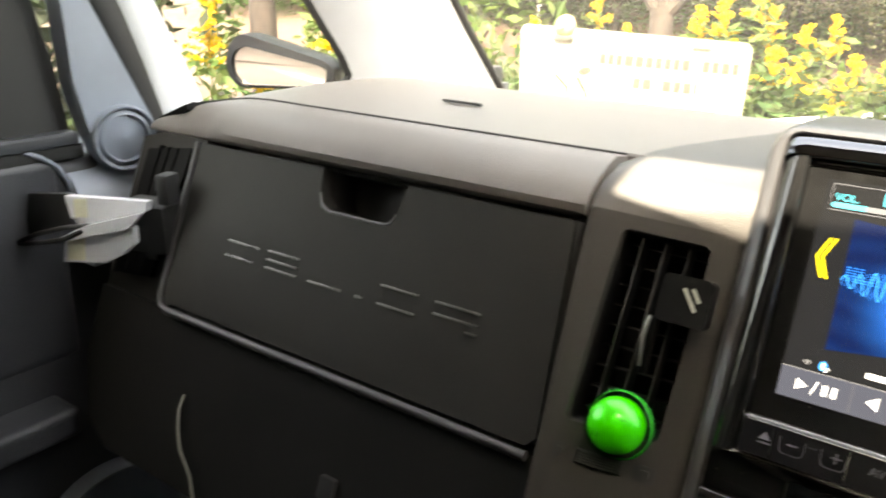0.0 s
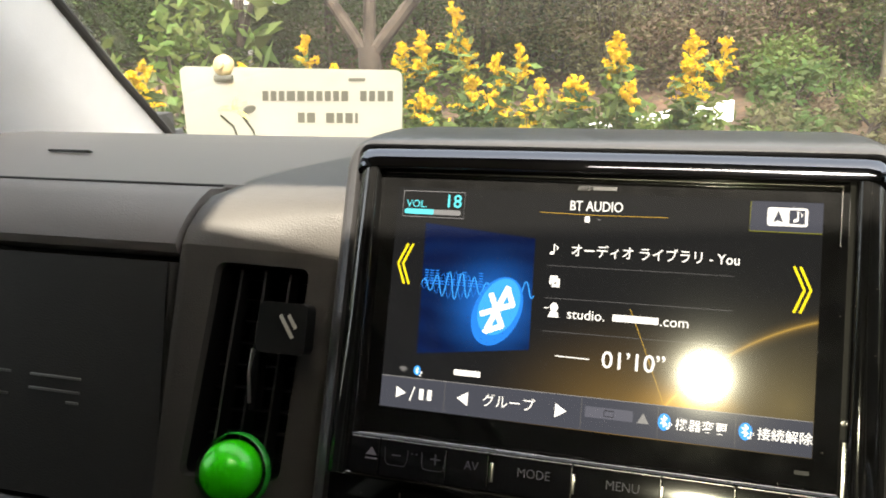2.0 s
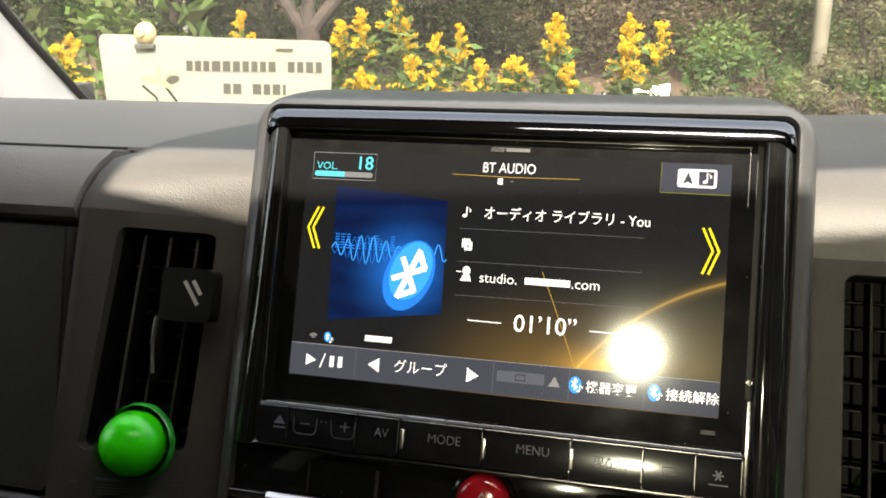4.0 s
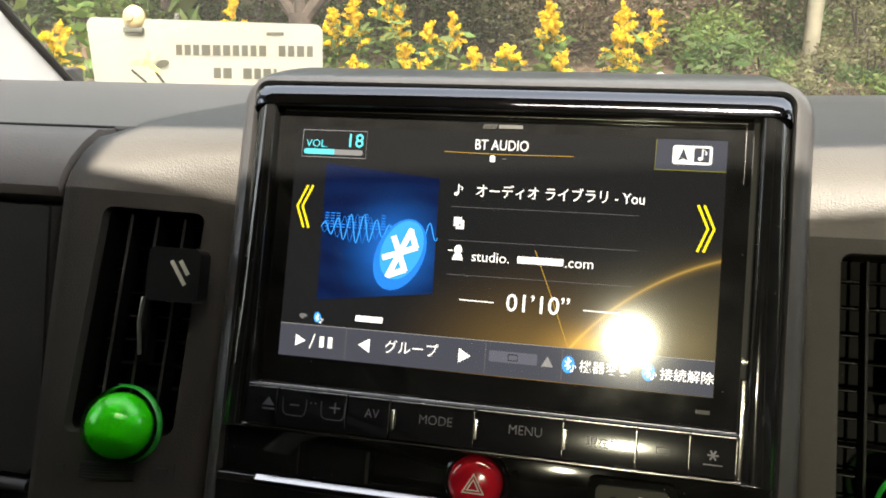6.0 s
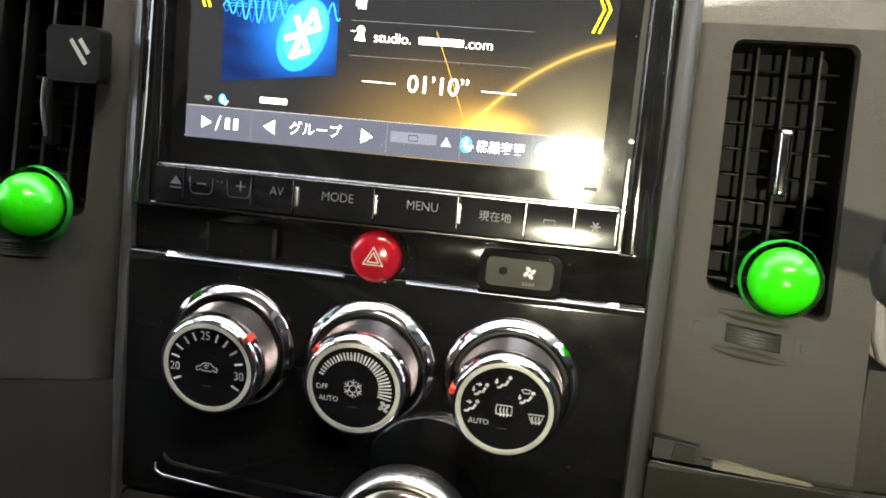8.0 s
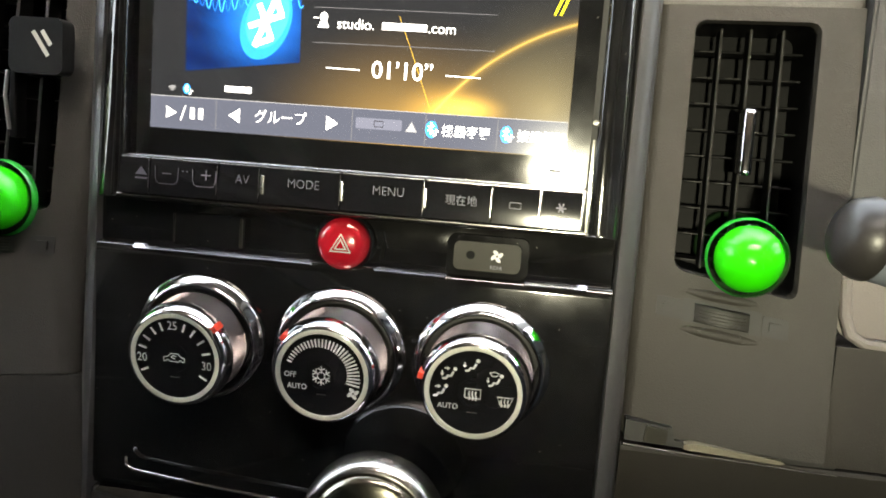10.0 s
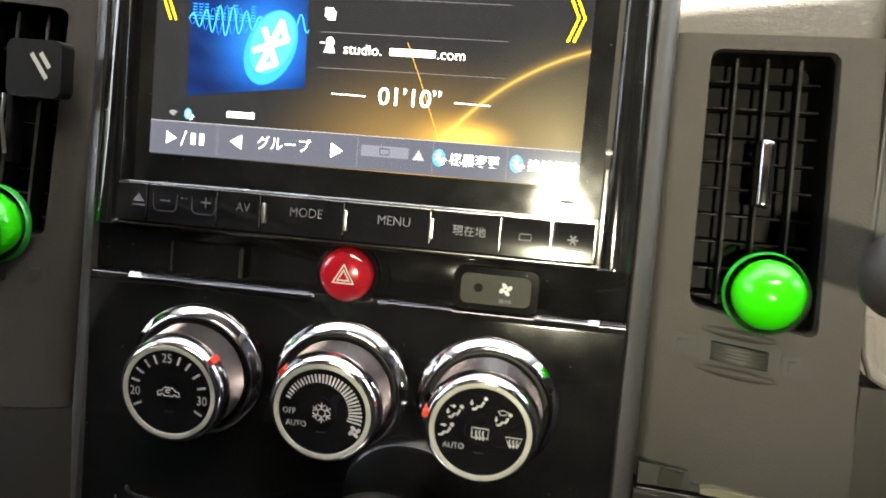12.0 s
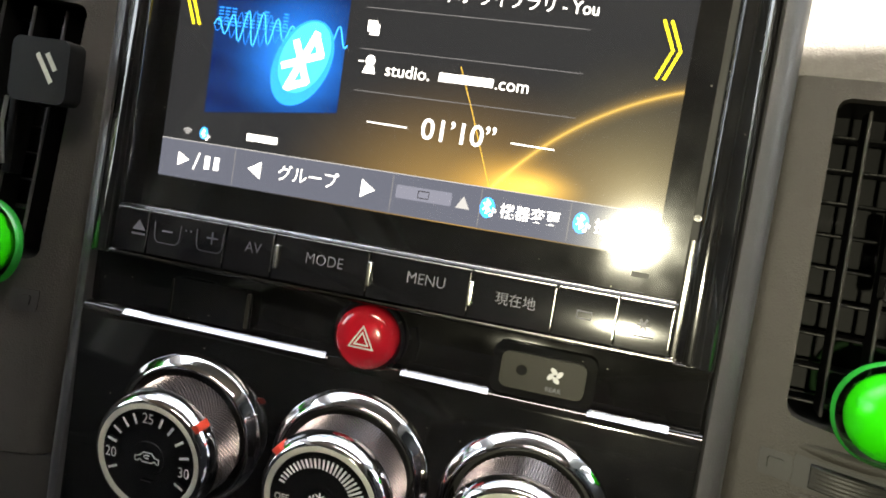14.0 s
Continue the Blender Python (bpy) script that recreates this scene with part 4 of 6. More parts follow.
lettering("現在地", 0.0049, 0.0553, -0.0785, YK, GREY_MARK, keys[5], align="CENTER")
ribbon("card_sign", [(0.0770, -0.0772), (0.0820, -0.0772), (0.0820, -0.0798), (0.0770, -0.0798), (0.0770, -0.0772)], 0.0004, GREY_MARK, YK, keys[6])
for a in (0, 60, 120):
    c, s = math.cos(radians(a)), math.sin(radians(a))
    ribbon("star_sign", [(0.0995 - 0.0022 * c, -0.0780 - 0.0022 * s), (0.0995 + 0.0022 * c, -0.0780 + 0.0022 * s)], 0.0007, GREY_MARK, YK - 0.0001 * (a / 60 + 1), keys[7])
part("star_sign", flat(quad(0.0958, 0.1035, -0.0822, -0.0817), YK), GREY_MARK, keys[7], smooth=0)

# ---- hazard button, blank and rear fan switch ----
hazard = thing("hazard_button", PANEL @ pose(0.0010, -0.001, -0.1030), "round glossy red hazard light button with a white triangle", "button")
part("button_cap", lathe([(0.0122, 0.004), (0.0124, -0.004), (0.0118, -0.0068), (0.0098, -0.0085), (0.006, -0.0095), (0.0, -0.0098)], 40), RED_GLOSS, hazard, smooth=60)
part("button_collar", lathe([(0.0126, 0.003), (0.0126, -0.003), (0.0135, -0.0038), (0.0146, -0.003), (0.0146, 0.003)], 40), BUTTON, hazard)


def triangle_line(r, w, y, parent):
    pts = [(r * math.sin(a), r * math.cos(a) - 0.0006) for a in (0, 2 * math.pi / 3, 4 * math.pi / 3)]
    inner = [(p[0] * (1 - w / r), (p[1] + 0.0006) * (1 - w / r) - 0.0006) for p in pts]
    bm = sheet([[(x, y, z) for x, z in pts + pts[:1]], [(x, y, z) for x, z in inner + inner[:1]]])
    part("triangle", bm, IVORY, parent, smooth=0)


triangle_line(0.0060, 0.0011, -0.0101, hazard)
triangle_line(0.0036, 0.0011, -0.0101, hazard)
ribbon("side_glint", [(0.0165, 0.0065), (0.0185, 0.0), (0.0178, -0.0065)], 0.0022, PIANO, -0.0015, hazard)

blank = thing("blank_switch", PANEL @ pose(-0.0660, -0.001, -0.1030), "blank black switch cover beside the hazard button", "switch")
part("cover", prism(rrect(-0.0180, 0.0180, -0.0080, 0.0080, 0.002), -0.0032, 0.0, 0.0012, 3), PIANO, blank)
# Grey slivers stand for the soft light along the cover's edges.
part("cover_edge_light", prism(rrect(0.0157, 0.0172, -0.0070, 0.0070, 0.0007), -0.0040, 0.0, 0.0004), SWITCH, blank)
part("cover_edge_light", prism(rrect(-0.0178, -0.0171, -0.0070, 0.0070, 0.0003), -0.0038, 0.0, 0.0002), SWITCH, blank)
fan = thing("rear_fan_switch", PANEL @ pose(0.0685, -0.001, -0.1030), "grey rear fan rocker switch in a black frame", "switch")
part("switch_frame", prism(rrect(-0.0186, 0.0186, -0.0094, 0.0094, 0.0038), -0.0056, 0.0, 0.0012, 3), PIANO, fan)
rocker = part("rocker", prism(rrect(-0.0152, 0.0152, -0.0065, 0.0065, 0.0028), -0.0072, -0.004, 0.0010, 3), SWITCH, fan, "matt olive grey rocker")
part("lamp_dot", flat(disc(-0.0075, 0.0005, 0.0020, 0.0019), -0.0074), VENT, rocker, smooth=0)


def fan_sign(cx, cz, r, y, material, parent):
    for k in range(4):
        a = radians(90 * k + 20)
        part("fan_blade", flat(disc(cx + 0.55 * r * math.cos(a), cz + 0.55 * r * math.sin(a), 0.50 * r, 0.30 * r, 12, 90 * k + 50), y - 0.00002 * k), material, parent, smooth=0)


fan_sign(0.0045, 0.0008, 0.0030, -0.0074, WHITE_MARK, rocker)
lettering("REAR", 0.0024, 0.0045, -0.0045, -0.0074, GREY_MARK, rocker, align="CENTER")


# ---- heater knobs ----
def knob(x, marker):
    """A chrome-collared dial with a knurled grip and a black face."""
    k = thing("heater_dial", PANEL @ pose(x, -0.0046, -0.1560, 7, 0, 0) @ Matrix.Diagonal((1, 0.8, 1, 1)), "chrome heater dial with a knurled grip and a black face", "dial", "heater dials")
    part("base_ring", lathe([(0.0322, 0.003), (0.0322, -0.0002), (0.0320, -0.0006), (0.0318, -0.0010), (0.0311, -0.0021), (0.0299, -0.0040), (0.0292, -0.0050), (0.0287, -0.0056), (0.0281, -0.0058), (0.0275, -0.0054), (0.0271, -0.004), (0.0268, 0.003)], 96), CHROME, k, "polished chrome collar", smooth=60)
    part("neck", lathe([(0.0270, 0.0005), (0.0250, 0.0), (0.0238, -0.0022), (0.0236, -0.0040)], 48), DARK, k)
    part("grip", lathe([(0.0238, -0.0030), (0.0242, -0.0034), (0.0234, -0.0240)], 72), GRIP_BASE, k, "dark pinkish grey grip", smooth=60)
    # knurling: offset rows of small four-sided studs
    studs = bmesh.new()
    n, rowsn = 76, 19
    for j in range(rowsn):
        y = -0.0042 - 0.0186 * j / (rowsn - 1)
        r = 0.0242 - 0.0008 * j / rowsn
        for i in range(n):
            a = 2 * math.pi * (i + 0.5 * (j % 2)) / n
            foot, top = [], []
            for da, dy in ((0.0250, 0), (0, 0.00062), (-0.0250, 0), (0, -0.00062)):
                foot.append(studs.verts.new(((r - 0.00005) * math.cos(a + da), y + dy, (r - 0.00005) * math.sin(a + da))))
                top.append(studs.verts.new(((r + 0.00060) * math.cos(a + da * 0.3), y + dy * 0.3, (r + 0.00060) * math.sin(a + da * 0.3))))
            studs.faces.new(top)
            for q in range(4):
                studs.faces.new((foot[q], foot[(q + 1) % 4], top[(q + 1) % 4], top[q]))
    bmesh.ops.recalc_face_normals(studs, faces=studs.faces)
    part("knurling", studs, KNURL, k, "pinkish metallic knurling", smooth=0)
    part("front_ring", lathe([(0.0232, -0.0225), (0.0243, -0.0229), (0.0249, -0.0241), (0.0250, -0.0256), (0.0247, -0.0278), (0.0240, -0.0304), (0.0229, -0.0327), (0.0220, -0.0337), (0.0214, -0.0339)], 72), CHROME, k, "polished chrome rim", smooth=60)
    part("ivory_ring", lathe([(0.0215, -0.0337), (0.0213, -0.0340), (0.0195, -0.0340), (0.0192, -0.0335)], 64), IVORY, k, "pale ivory ring")
    face = part("face", lathe([(0.0192, -0.0335), (0.0100, -0.0335), (0.0001, -0.0335)], 64), BUTTON, k, "black dial face with white signs")
    part("push_button", lathe([(0.0068, -0.0334), (0.0067, -0.0337), (0.0062, -0.0338), (0.0050, -0.0337), (0.0001, -0.0336)], 40), BUTTON, k, "shallow push button", smooth=60)
    part("red_pointer", moved(box(0.0217, 0.0253, -0.0326, -0.0236, -0.0016, 0.0016, 0.0004), pose(0, 0, 0, 0, -marker, 0)), RED_MARK, k, "red pointer mark")
    return face


YF = -0.0343


def tick(face, a, r0, r1, w):
    c, s = math.cos(radians(a)), math.sin(radians(a))
    ribbon("tick", [(r0 * c, r0 * s), (r1 * c, r1 * s)], w, WHITE_MARK, YF, face)


face_t = knob(-0.0677, 40)
face_f = knob(0.0016, 140)
face_m = knob(0.0692, 168)
for a in (204, 164, 146, 128, 112, 72, 55, 35, 14, -30):
    tick(face_t, a, 0.0138, 0.0178, 0.0010)
for word, a in (("20", 183), ("25", 92), ("30", -8)):
    lettering(word, 0.0058, 0.0156 * math.cos(radians(a)), 0.0156 * math.sin(radians(a)), YF, WHITE_MARK, face_t, align="CENTER", squeeze=0.85)
ribbon("car_sign", [(-0.0049, -0.0013), (-0.0050, 0.0004), (-0.0030, 0.0010), (-0.0015, 0.0025), (0.0020, 0.0025), (0.0034, 0.0010), (0.0050, 0.0007), (0.0050, -0.0013), (0.0040, -0.0013), (0.0036, -0.0006), (0.0027, -0.0006), (0.0023, -0.0013), (-0.0020, -0.0013), (-0.0024, -0.0006), (-0.0033, -0.0006), (-0.0037, -0.0013), (-0.0049, -0.0013)], 0.0005, WHITE_MARK, YF - 0.0002, face_t)
ribbon("car_sign", [(0.0012, 0.0015), (-0.0006, 0.0015), (-0.0012, 0.0009), (-0.0006, 0.0003), (0.0008, 0.0003)], 0.0005, WHITE_MARK, YF - 0.0004, face_t)
for i in range(30):
    tick(face_f, 160 - i * 171 / 29, 0.0146 - 0.00011 * i, 0.0168 + 0.00003 * i, 0.0008)
for word, z in (("OFF", -0.0008), ("AUTO", -0.0062)):
    lettering(word, 0.0036, -0.0172 + (0.0015 if word == "AUTO" else 0), z, YF, WHITE_MARK, face_f, squeeze=0.9)
fan_sign(0.0146, -0.0068, 0.0029, YF, WHITE_MARK, face_f)
for a in range(30, 390, 60):
    c, s = math.cos(radians(a)), math.sin(radians(a))
    ribbon("snow_sign", [(0.0018 * c, 0.0018 * s), (0.0045 * c, 0.0045 * s)], 0.0006, WHITE_MARK, YF - 0.0002, face_f)
    for da in (-24, 24):
        ribbon("snow_twig", [(0.0026 * c, 0.0026 * s), (0.0040 * math.cos(radians(a + da)), 0.0040 * math.sin(radians(a + da)))], 0.0005, WHITE_MARK, YF - 0.0003, face_f)
part("snow_sign", sheet([[(x, YF - 0.0003, z) for x, z in disc(0, 0, 0.0021, 0.0021, 6) + [(0.0021, 0)]], [(x, YF - 0.0003, z) for x, z in disc(0, 0, 0.0016, 0.0016, 6) + [(0.0016, 0)]]]), WHITE_MARK, face_f, smooth=0)
lettering("AUTO", 0.0036, -0.0152, -0.0070, YF, WHITE_MARK, face_m, squeeze=0.9)


def seat_sign(cx, cz, arrows, face):
    """A seated airflow sign, drawn as a bent bar and a dot, with small arrows."""
    ribbon("flow_sign", [(cx - 0.0024, cz - 0.0022), (cx - 0.0009, cz - 0.0021), (cx - 0.0001, cz - 0.0008), (cx + 0.0013, cz - 0.0008), (cx + 0.0024, cz + 0.0014)], 0.0010, WHITE_MARK, YF, face)
    part("flow_dot", flat(disc(cx + 0.0030, cz + 0.0027, 0.0009, 0.0009, 14), YF), WHITE_MARK, face, smooth=0)
    for dx, dz, a in arrows:
        c, s = math.cos(radians(a)), math.sin(radians(a))
        p = [(-0.0012, 0.0003), (0.0, 0.0003), (0.0, 0.0009), (0.0013, 0.0), (0.0, -0.0009), (0.0, -0.0003), (-0.0012, -0.0003)]
        part("flow_arrow", flat([(cx + dx + u * c - v * s, cz + dz + u * s + v * c) for u, v in p], YF), WHITE_MARK, face, smooth=0)


def screen_sign(cx, cz, w, h, spread, face, y=YF):
    ribbon("screen_sign", [(cx - w * spread, cz - h), (cx - w, cz + h), (cx + w, cz + h), (cx + w * spread, cz - h), (cx - w * spread, cz - h)], 0.0005, WHITE_MARK, y, face)
    for dx in (-0.42, 0, 0.42):
        ribbon("heat_line", [(cx + dx * w, cz - h * 1.5), (cx + dx * w + 0.0003, cz - h * 0.8), (cx + dx * w - 0.0003, cz - h * 0.1), (cx + dx * w, cz + h * 0.55)], 0.0005, WHITE_MARK, y - 0.0001, face)


seat_sign(-0.0148, -0.0006, [(-0.0005, 0.0022, 0)], face_m)
seat_sign(-0.0112, 0.0077, [(-0.0005, 0.0026, 0), (-0.0026, 0.0002, -90)], face_m)
seat_sign(-0.0016, 0.0123, [(-0.0026, 0.0004, -90)], face_m)
seat_sign(0.0088, 0.0066, [(-0.0026, 0.0002, -90)], face_m)
ribbon("screen_sign", [(0.0068, 0.0104), (0.0078, 0.0089), (0.0098, 0.0089), (0.0108, 0.0104), (0.0088, 0.0108), (0.0068, 0.0104)], 0.0004, WHITE_MARK, YF, face_m)
screen_sign(0.0140, -0.0022, 0.0034, 0.0018, 0.52, face_m)
screen_sign(0.0, 0.0, 0.0034, 0.0021, 1.0, face_m, YF - 0.0003)
for f in (face_t, face_f, face_m):
    part("lamp_mark", flat(quad(-0.0022, 0.0022, -0.0091, -0.0087), YF), DIM_MARK, f, smooth=0)

# ---- shift lever top ----
lever = thing("shift_knob", PANEL @ pose(0.0305, -0.040, -0.222), "round silver shift knob below the heater dials", "shift knob")
part("knob_neck", lathe([(0.018, 0.034), (0.0240, 0.026), (0.0312, 0.0085)], 56), RUBBER, lever, "black grip under the ring", smooth=60)
part("knob_ring", lathe([(0.0306, 0.0090), (0.0322, 0.0070), (0.0326, 0.0030), (0.0320, -0.0020), (0.0306, -0.0055), (0.0288, -0.0072), (0.0274, -0.0074), (0.0268, -0.0062)], 72), SATIN, lever, "brushed silver ring", smooth=60)
part("knob_top", lathe([(0.0268, -0.0062), (0.0262, -0.0068), (0.0250, -0.0086), (0.0232, -0.0094), (0.0150, -0.0108), (0.0001, -0.0114)], 72), surface("knob_cap", (0.46, 0.44, 0.36), 0.22, 1.0), lever, "silvery domed cap", smooth=60)
part("shaft", lathe([(0.012, 0.03), (0.013, 0.075)], 24), PIANO, lever)

# chrome edge of the shift gate
gate = [(-0.1030, -0.0085, -0.2190), (-0.1022, -0.0095, -0.2225), (-0.0985, -0.0098, -0.2246), (-0.0800, -0.0098, -0.2262), (-0.0500, -0.0098, -0.2282), (-0.0100, -0.0098, -0.2305), (0.0600, -0.0098, -0.2340), (0.1050, -0.0098, -0.2360)]
part("gate_trim", tube(gate, 0.0009, 10), CHROME, fascia, "thin chrome edge of the shift gate", smooth=60)

# ---- things on the vents ----
GEL = surface("green_gel", (0.03, 0.85, 0.03), 0.25, mottle=0.06, mottle_scale=40, coat=0.6)
CLEAR_GREEN = glass("green_shell", (0.62, 0.97, 0.62), 0.02, 1.5)


def freshener(x, y, z, size, lettered=False):
    """A ball of scented gel in a clear shell, clipped to the vent."""
    f = thing("air_freshener", PANEL @ pose(x, y, z) @ Matrix.Scale(size, 4), "bright green ball air freshener clipped to an air vent", "air freshener", "air fresheners")
    n = 14
    ball = [(0.0168 * math.sin(math.pi * i / n), -0.0168 * math.cos(math.pi * i / n)) for i in range(n + 1)]
    ball = [(max(r, 0.00001), d) for r, d in ball]
    part("gel_ball", moved(lathe(ball, 40), pose(0, -0.0012, 0)), GEL, f, "opaque bright green ball", smooth=60)
    shell = [(max(0.00001, 0.0193 * math.sin(math.pi * i / 18)), -0.0193 * math.cos(math.pi * i / 18)) for i in range(19)]
    part("shell", lathe(shell, 48), CLEAR_GREEN, f, "clear green shell", smooth=60)
    part("shell_rim", lathe([(0.0190, 0.0015), (0.0201, 0.0030), (0.0202, 0.0052), (0.0190, 0.0062)], 48), surface("green_rim", (0.01, 0.30, 0.03), 0.2, coat=0.5), f, "green rim")
    for k in range(4 if lettered else 0):  # worn lettering on the shell
        bx, bz = -0.0135 + 0.0034 * k, -0.0050
        by = -math.sqrt(0.0194 ** 2 - bx * bx - bz * bz)
        part("embossed_bar", moved(box(-0.0011, 0.0011, -0.0003, 0.0004, -0.0016, 0.0016, 0.0002, 1), pose(bx, by, bz, 0, 0, math.degrees(math.atan2(bx, -by)))), CLEAR_GREEN, f)
    part("clip", box(-0.004, 0.004, 0.014, 0.034, -0.003, 0.003, 0.001), DARK, f)
    return f


freshener(-0.1690, -0.0165, -0.0950, 0.94, True)
freshener(0.1815, -0.0050, -0.0935, 0.88)

mount = thing("phone_mount", PANEL @ pose(-0.1510, -0.0075, -0.0218), "square black magnetic phone mount clipped to the vent", "phone mount")
pad = part("pad", prism(rrect(-0.0138, 0.0138, -0.0130, 0.0130, 0.0038), -0.0065, 0.0030, 0.0010, 3), surface("mount_rubber", (0.008, 0.008, 0.0075), 0.40, grain=0.1, spec=0.25), mount, "rounded square black pad")
for line in ([(-0.0012, 0.0066), (0.0066, -0.0046)], [(0.0034, 0.0070), (0.0080, 0.0004)]):
    ribbon("silver_stripe", line, 0.0021, IVORY, -0.0067, pad)
part("stem", tube([(-0.006, 0.001, -0.004), (-0.0105, 0.008, -0.008), (-0.0125, 0.014, -0.010)], 0.0045, 12), VENT, mount)
part("clip_lever", box(-0.0180, -0.0140, -0.0005, 0.008, -0.044, -0.012, 0.0014, 3), VENT, mount)
part("clip_spring", tube([(-0.0172, -0.001, -0.040), (-0.0180, -0.003, -0.024), (-0.0168, -0.003, -0.012)], 0.0009, 8), SATIN, mount, "bright wire spring")

# ---- driver's side: instruments, stalk, knee panel ----
cluster = thing("instrument_cluster", PANEL @ pose(0.36, 0.10, 0.0), "black instrument cluster with white scales and a red needle", "instruments")
part("cluster_face", prism(rrect(-0.128, 0.14, -0.10, 0.07, 0.01), 0.028, 0.034), DARK, cluster)
for cx in (-0.06, 0.07):
    ring = disc(cx, -0.022, 0.055, 0.055, 60)
    ring2 = disc(cx, -0.022, 0.0535, 0.0535, 60)
    part("scale_ring", sheet([[(x, 0.027, z) for x, z in ring + ring[:1]], [(x, 0.027, z) for x, z in ring2 + ring2[:1]]]), WHITE_MARK, cluster, smooth=0)
    for i in range(19):
        a = radians(225 - i * 15)
        ribbon("scale_tick", [(cx + 0.045 * math.cos(a), -0.022 + 0.045 * math.sin(a)), (cx + 0.052 * math.cos(a), -0.022 + 0.052 * math.sin(a))], 0.0012, WHITE_MARK, 0.0265, cluster)
    ribbon("needle", [(cx, -0.022), (cx - 0.050, -0.026)], 0.0022, RED_MARK, 0.0255, cluster)
part("cluster_hood", sheet([[(-0.131, 0.034, -0.12), (-0.131, 0.034, 0.075), (0.16, 0.034, 0.075)], [(-0.131, -0.05, -0.12), (-0.131, -0.05, 0.085), (0.16, -0.05, 0.085)], [(-0.137, -0.06, -0.12), (-0.137, -0.06, 0.092), (0.16, -0.06, 0.092)], [(-0.1375, 0.03, -0.12), (-0.1375, 0.03, 0.094), (0.16, 0.03, 0.094)]]), DASH, cluster)

stalk = thing("wiper_stalk", PANEL @ pose(0.1815, -0.112, -0.0715), "black and grey wiper stalk beside the steering column", "stalk")
axis = pose(0, 0, 0, 0, 12, 6) @ pose(0, 0, 0, 0, 0, 90)
prof = [(0.0001, 0.0), (0.007, -0.0005), (0.0108, -0.0034), (0.0128, -0.008), (0.0130, -0.0110), (0.0127, -0.0120)]
part("stalk_tip", moved(lathe([(r, d) for r, d in prof], 32), axis), surface("stalk_black", (0.025, 0.023, 0.022), 0.35, grain=0.1), stalk, "rounded black tip", smooth=60)
part("stalk_sleeve", moved(lathe([(0.0120, -0.0120), (0.0123, -0.014), (0.0126, -0.075), (0.011, -0.10), (0.009, -0.16)], 32), axis), surface("stalk_grey", (0.16, 0.18, 0.21), 0.4, grain=0.1), stalk, "blue-grey sleeve", smooth=60)
lettering("REAR", 0.0052, 0.022, -0.0012, -0.0165, WHITE_MARK, stalk, spin=-8)
part("column_shroud", box(0.262, 0.62, -0.06, 0.02, -0.125, -0.06, 0.02, 4), DARK, dashboard)
part("knee_recess", prism(rrect(0.2250, 0.50, -0.126, -0.084, 0.006), 0.0075, 0.012), DASH, dashboard)
part("knee_lip", tube([(0.2262, 0.0065, -0.100), (0.2275, 0.0050, -0.116), (0.2300, 0.0035, -0.1238), (0.236, 0.0025, -0.1275), (0.26, 0.002, -0.1290), (0.44, 0.002, -0.1290)], 0.0028, 10), DASH, dashboard)
part("driver_pad", box(0.2238, 0.2262, 0.01, 0.05, -0.14, 0.052, 0.001), DARK, dashboard)
part("hood_over_cluster", extrude_x([(0.03, 0.058), (0.02, 0.075), (0.03, 0.100), (0.08, 0.125), (0.14, 0.125), (0.18, 0.10), (0.10, 0.07)], 0.2265, 0.52, 1), DASH, dashboard)
# lower drawer: slot with a pale edge, face leaning away below
part("drawer_slot", prism([(0.1375, -0.1725), (0.1585, -0.1745), (0.1600, -0.1800), (0.2300, -0.1825), (0.2300, -0.1850), (0.1375, -0.1822)], -0.0003, 0.010), DARK, dashboard)
part("drawer_catch", prism([(0.1468, -0.1740), (0.1565, -0.1750), (0.1560, -0.1822), (0.1460, -0.1815)], -0.0022, 0.004, 0.0006), SWITCH, dashboard)
# Pale tan tone along the drawer edge.
part("pale_edge", prism([(0.1640, -0.1802), (0.1700, -0.1796), (0.2060, -0.1828), (0.2080, -0.1840), (0.2060, -0.1846), (0.1640, -0.1828)], -0.0030, 0.002, 0.0006), surface("drawer_edge_tan", (0.20, 0.18, 0.125), 0.5), dashboard)
part("drawer_face", bevel(extrude_x([(-0.0022, -0.1845), (-0.0030, -0.1862), (0.0240, -0.30), (0.04, -0.30), (0.04, -0.1845)], 0.1360, 0.62), 0.0006, 1), DASH_SHADED, dashboard)
part("drawer_rim", tube([(0.1370, -0.0034, -0.1832), (0.1640, -0.0034, -0.1846), (0.2300, -0.0030, -0.1866)], 0.0005, 8), SATIN, dashboard)

# ---- passenger's side: cup holder and cable ----
cup = thing("cup_holder", pose(-0.55, -0.05, 1.085, 0, 0, 16.2), "folding grey plastic cup holder at the end vent", "cup holder")
SILVERY = surface("cup_grey", (0.72, 0.73, 0.76), 0.30, mottle=0.05)
part("cup_plate", prism([(-0.1053, 0.0319), (-0.0216, 0.0362), (-0.0235, 0.0282), (-0.0804, 0.0112), (-0.1000, 0.0080)], -0.002, 0.004, 0.0008, 2), SILVERY, cup, "pale grey upper plate")
part("cup_fold", moved(prism([(-0.1106, -0.0033), (-0.0826, 0.0101), (-0.0235, 0.0282), (-0.0375, 0.0135), (-0.1081, -0.0068)], -0.008, -0.003, 0.0008, 2), pose(0, 0, 0)), SILVERY, cup, "pale folded edge")
part("cup_plate", prism([(-0.1085, -0.0065), (-0.0375, 0.0140), (-0.0375, -0.0005), (-0.0524, -0.0125), (-0.0695, -0.0210), (-0.1140, -0.0259)], -0.004, 0.003, 0.0008, 2), SILVERY, cup, "pale grey lower plate")
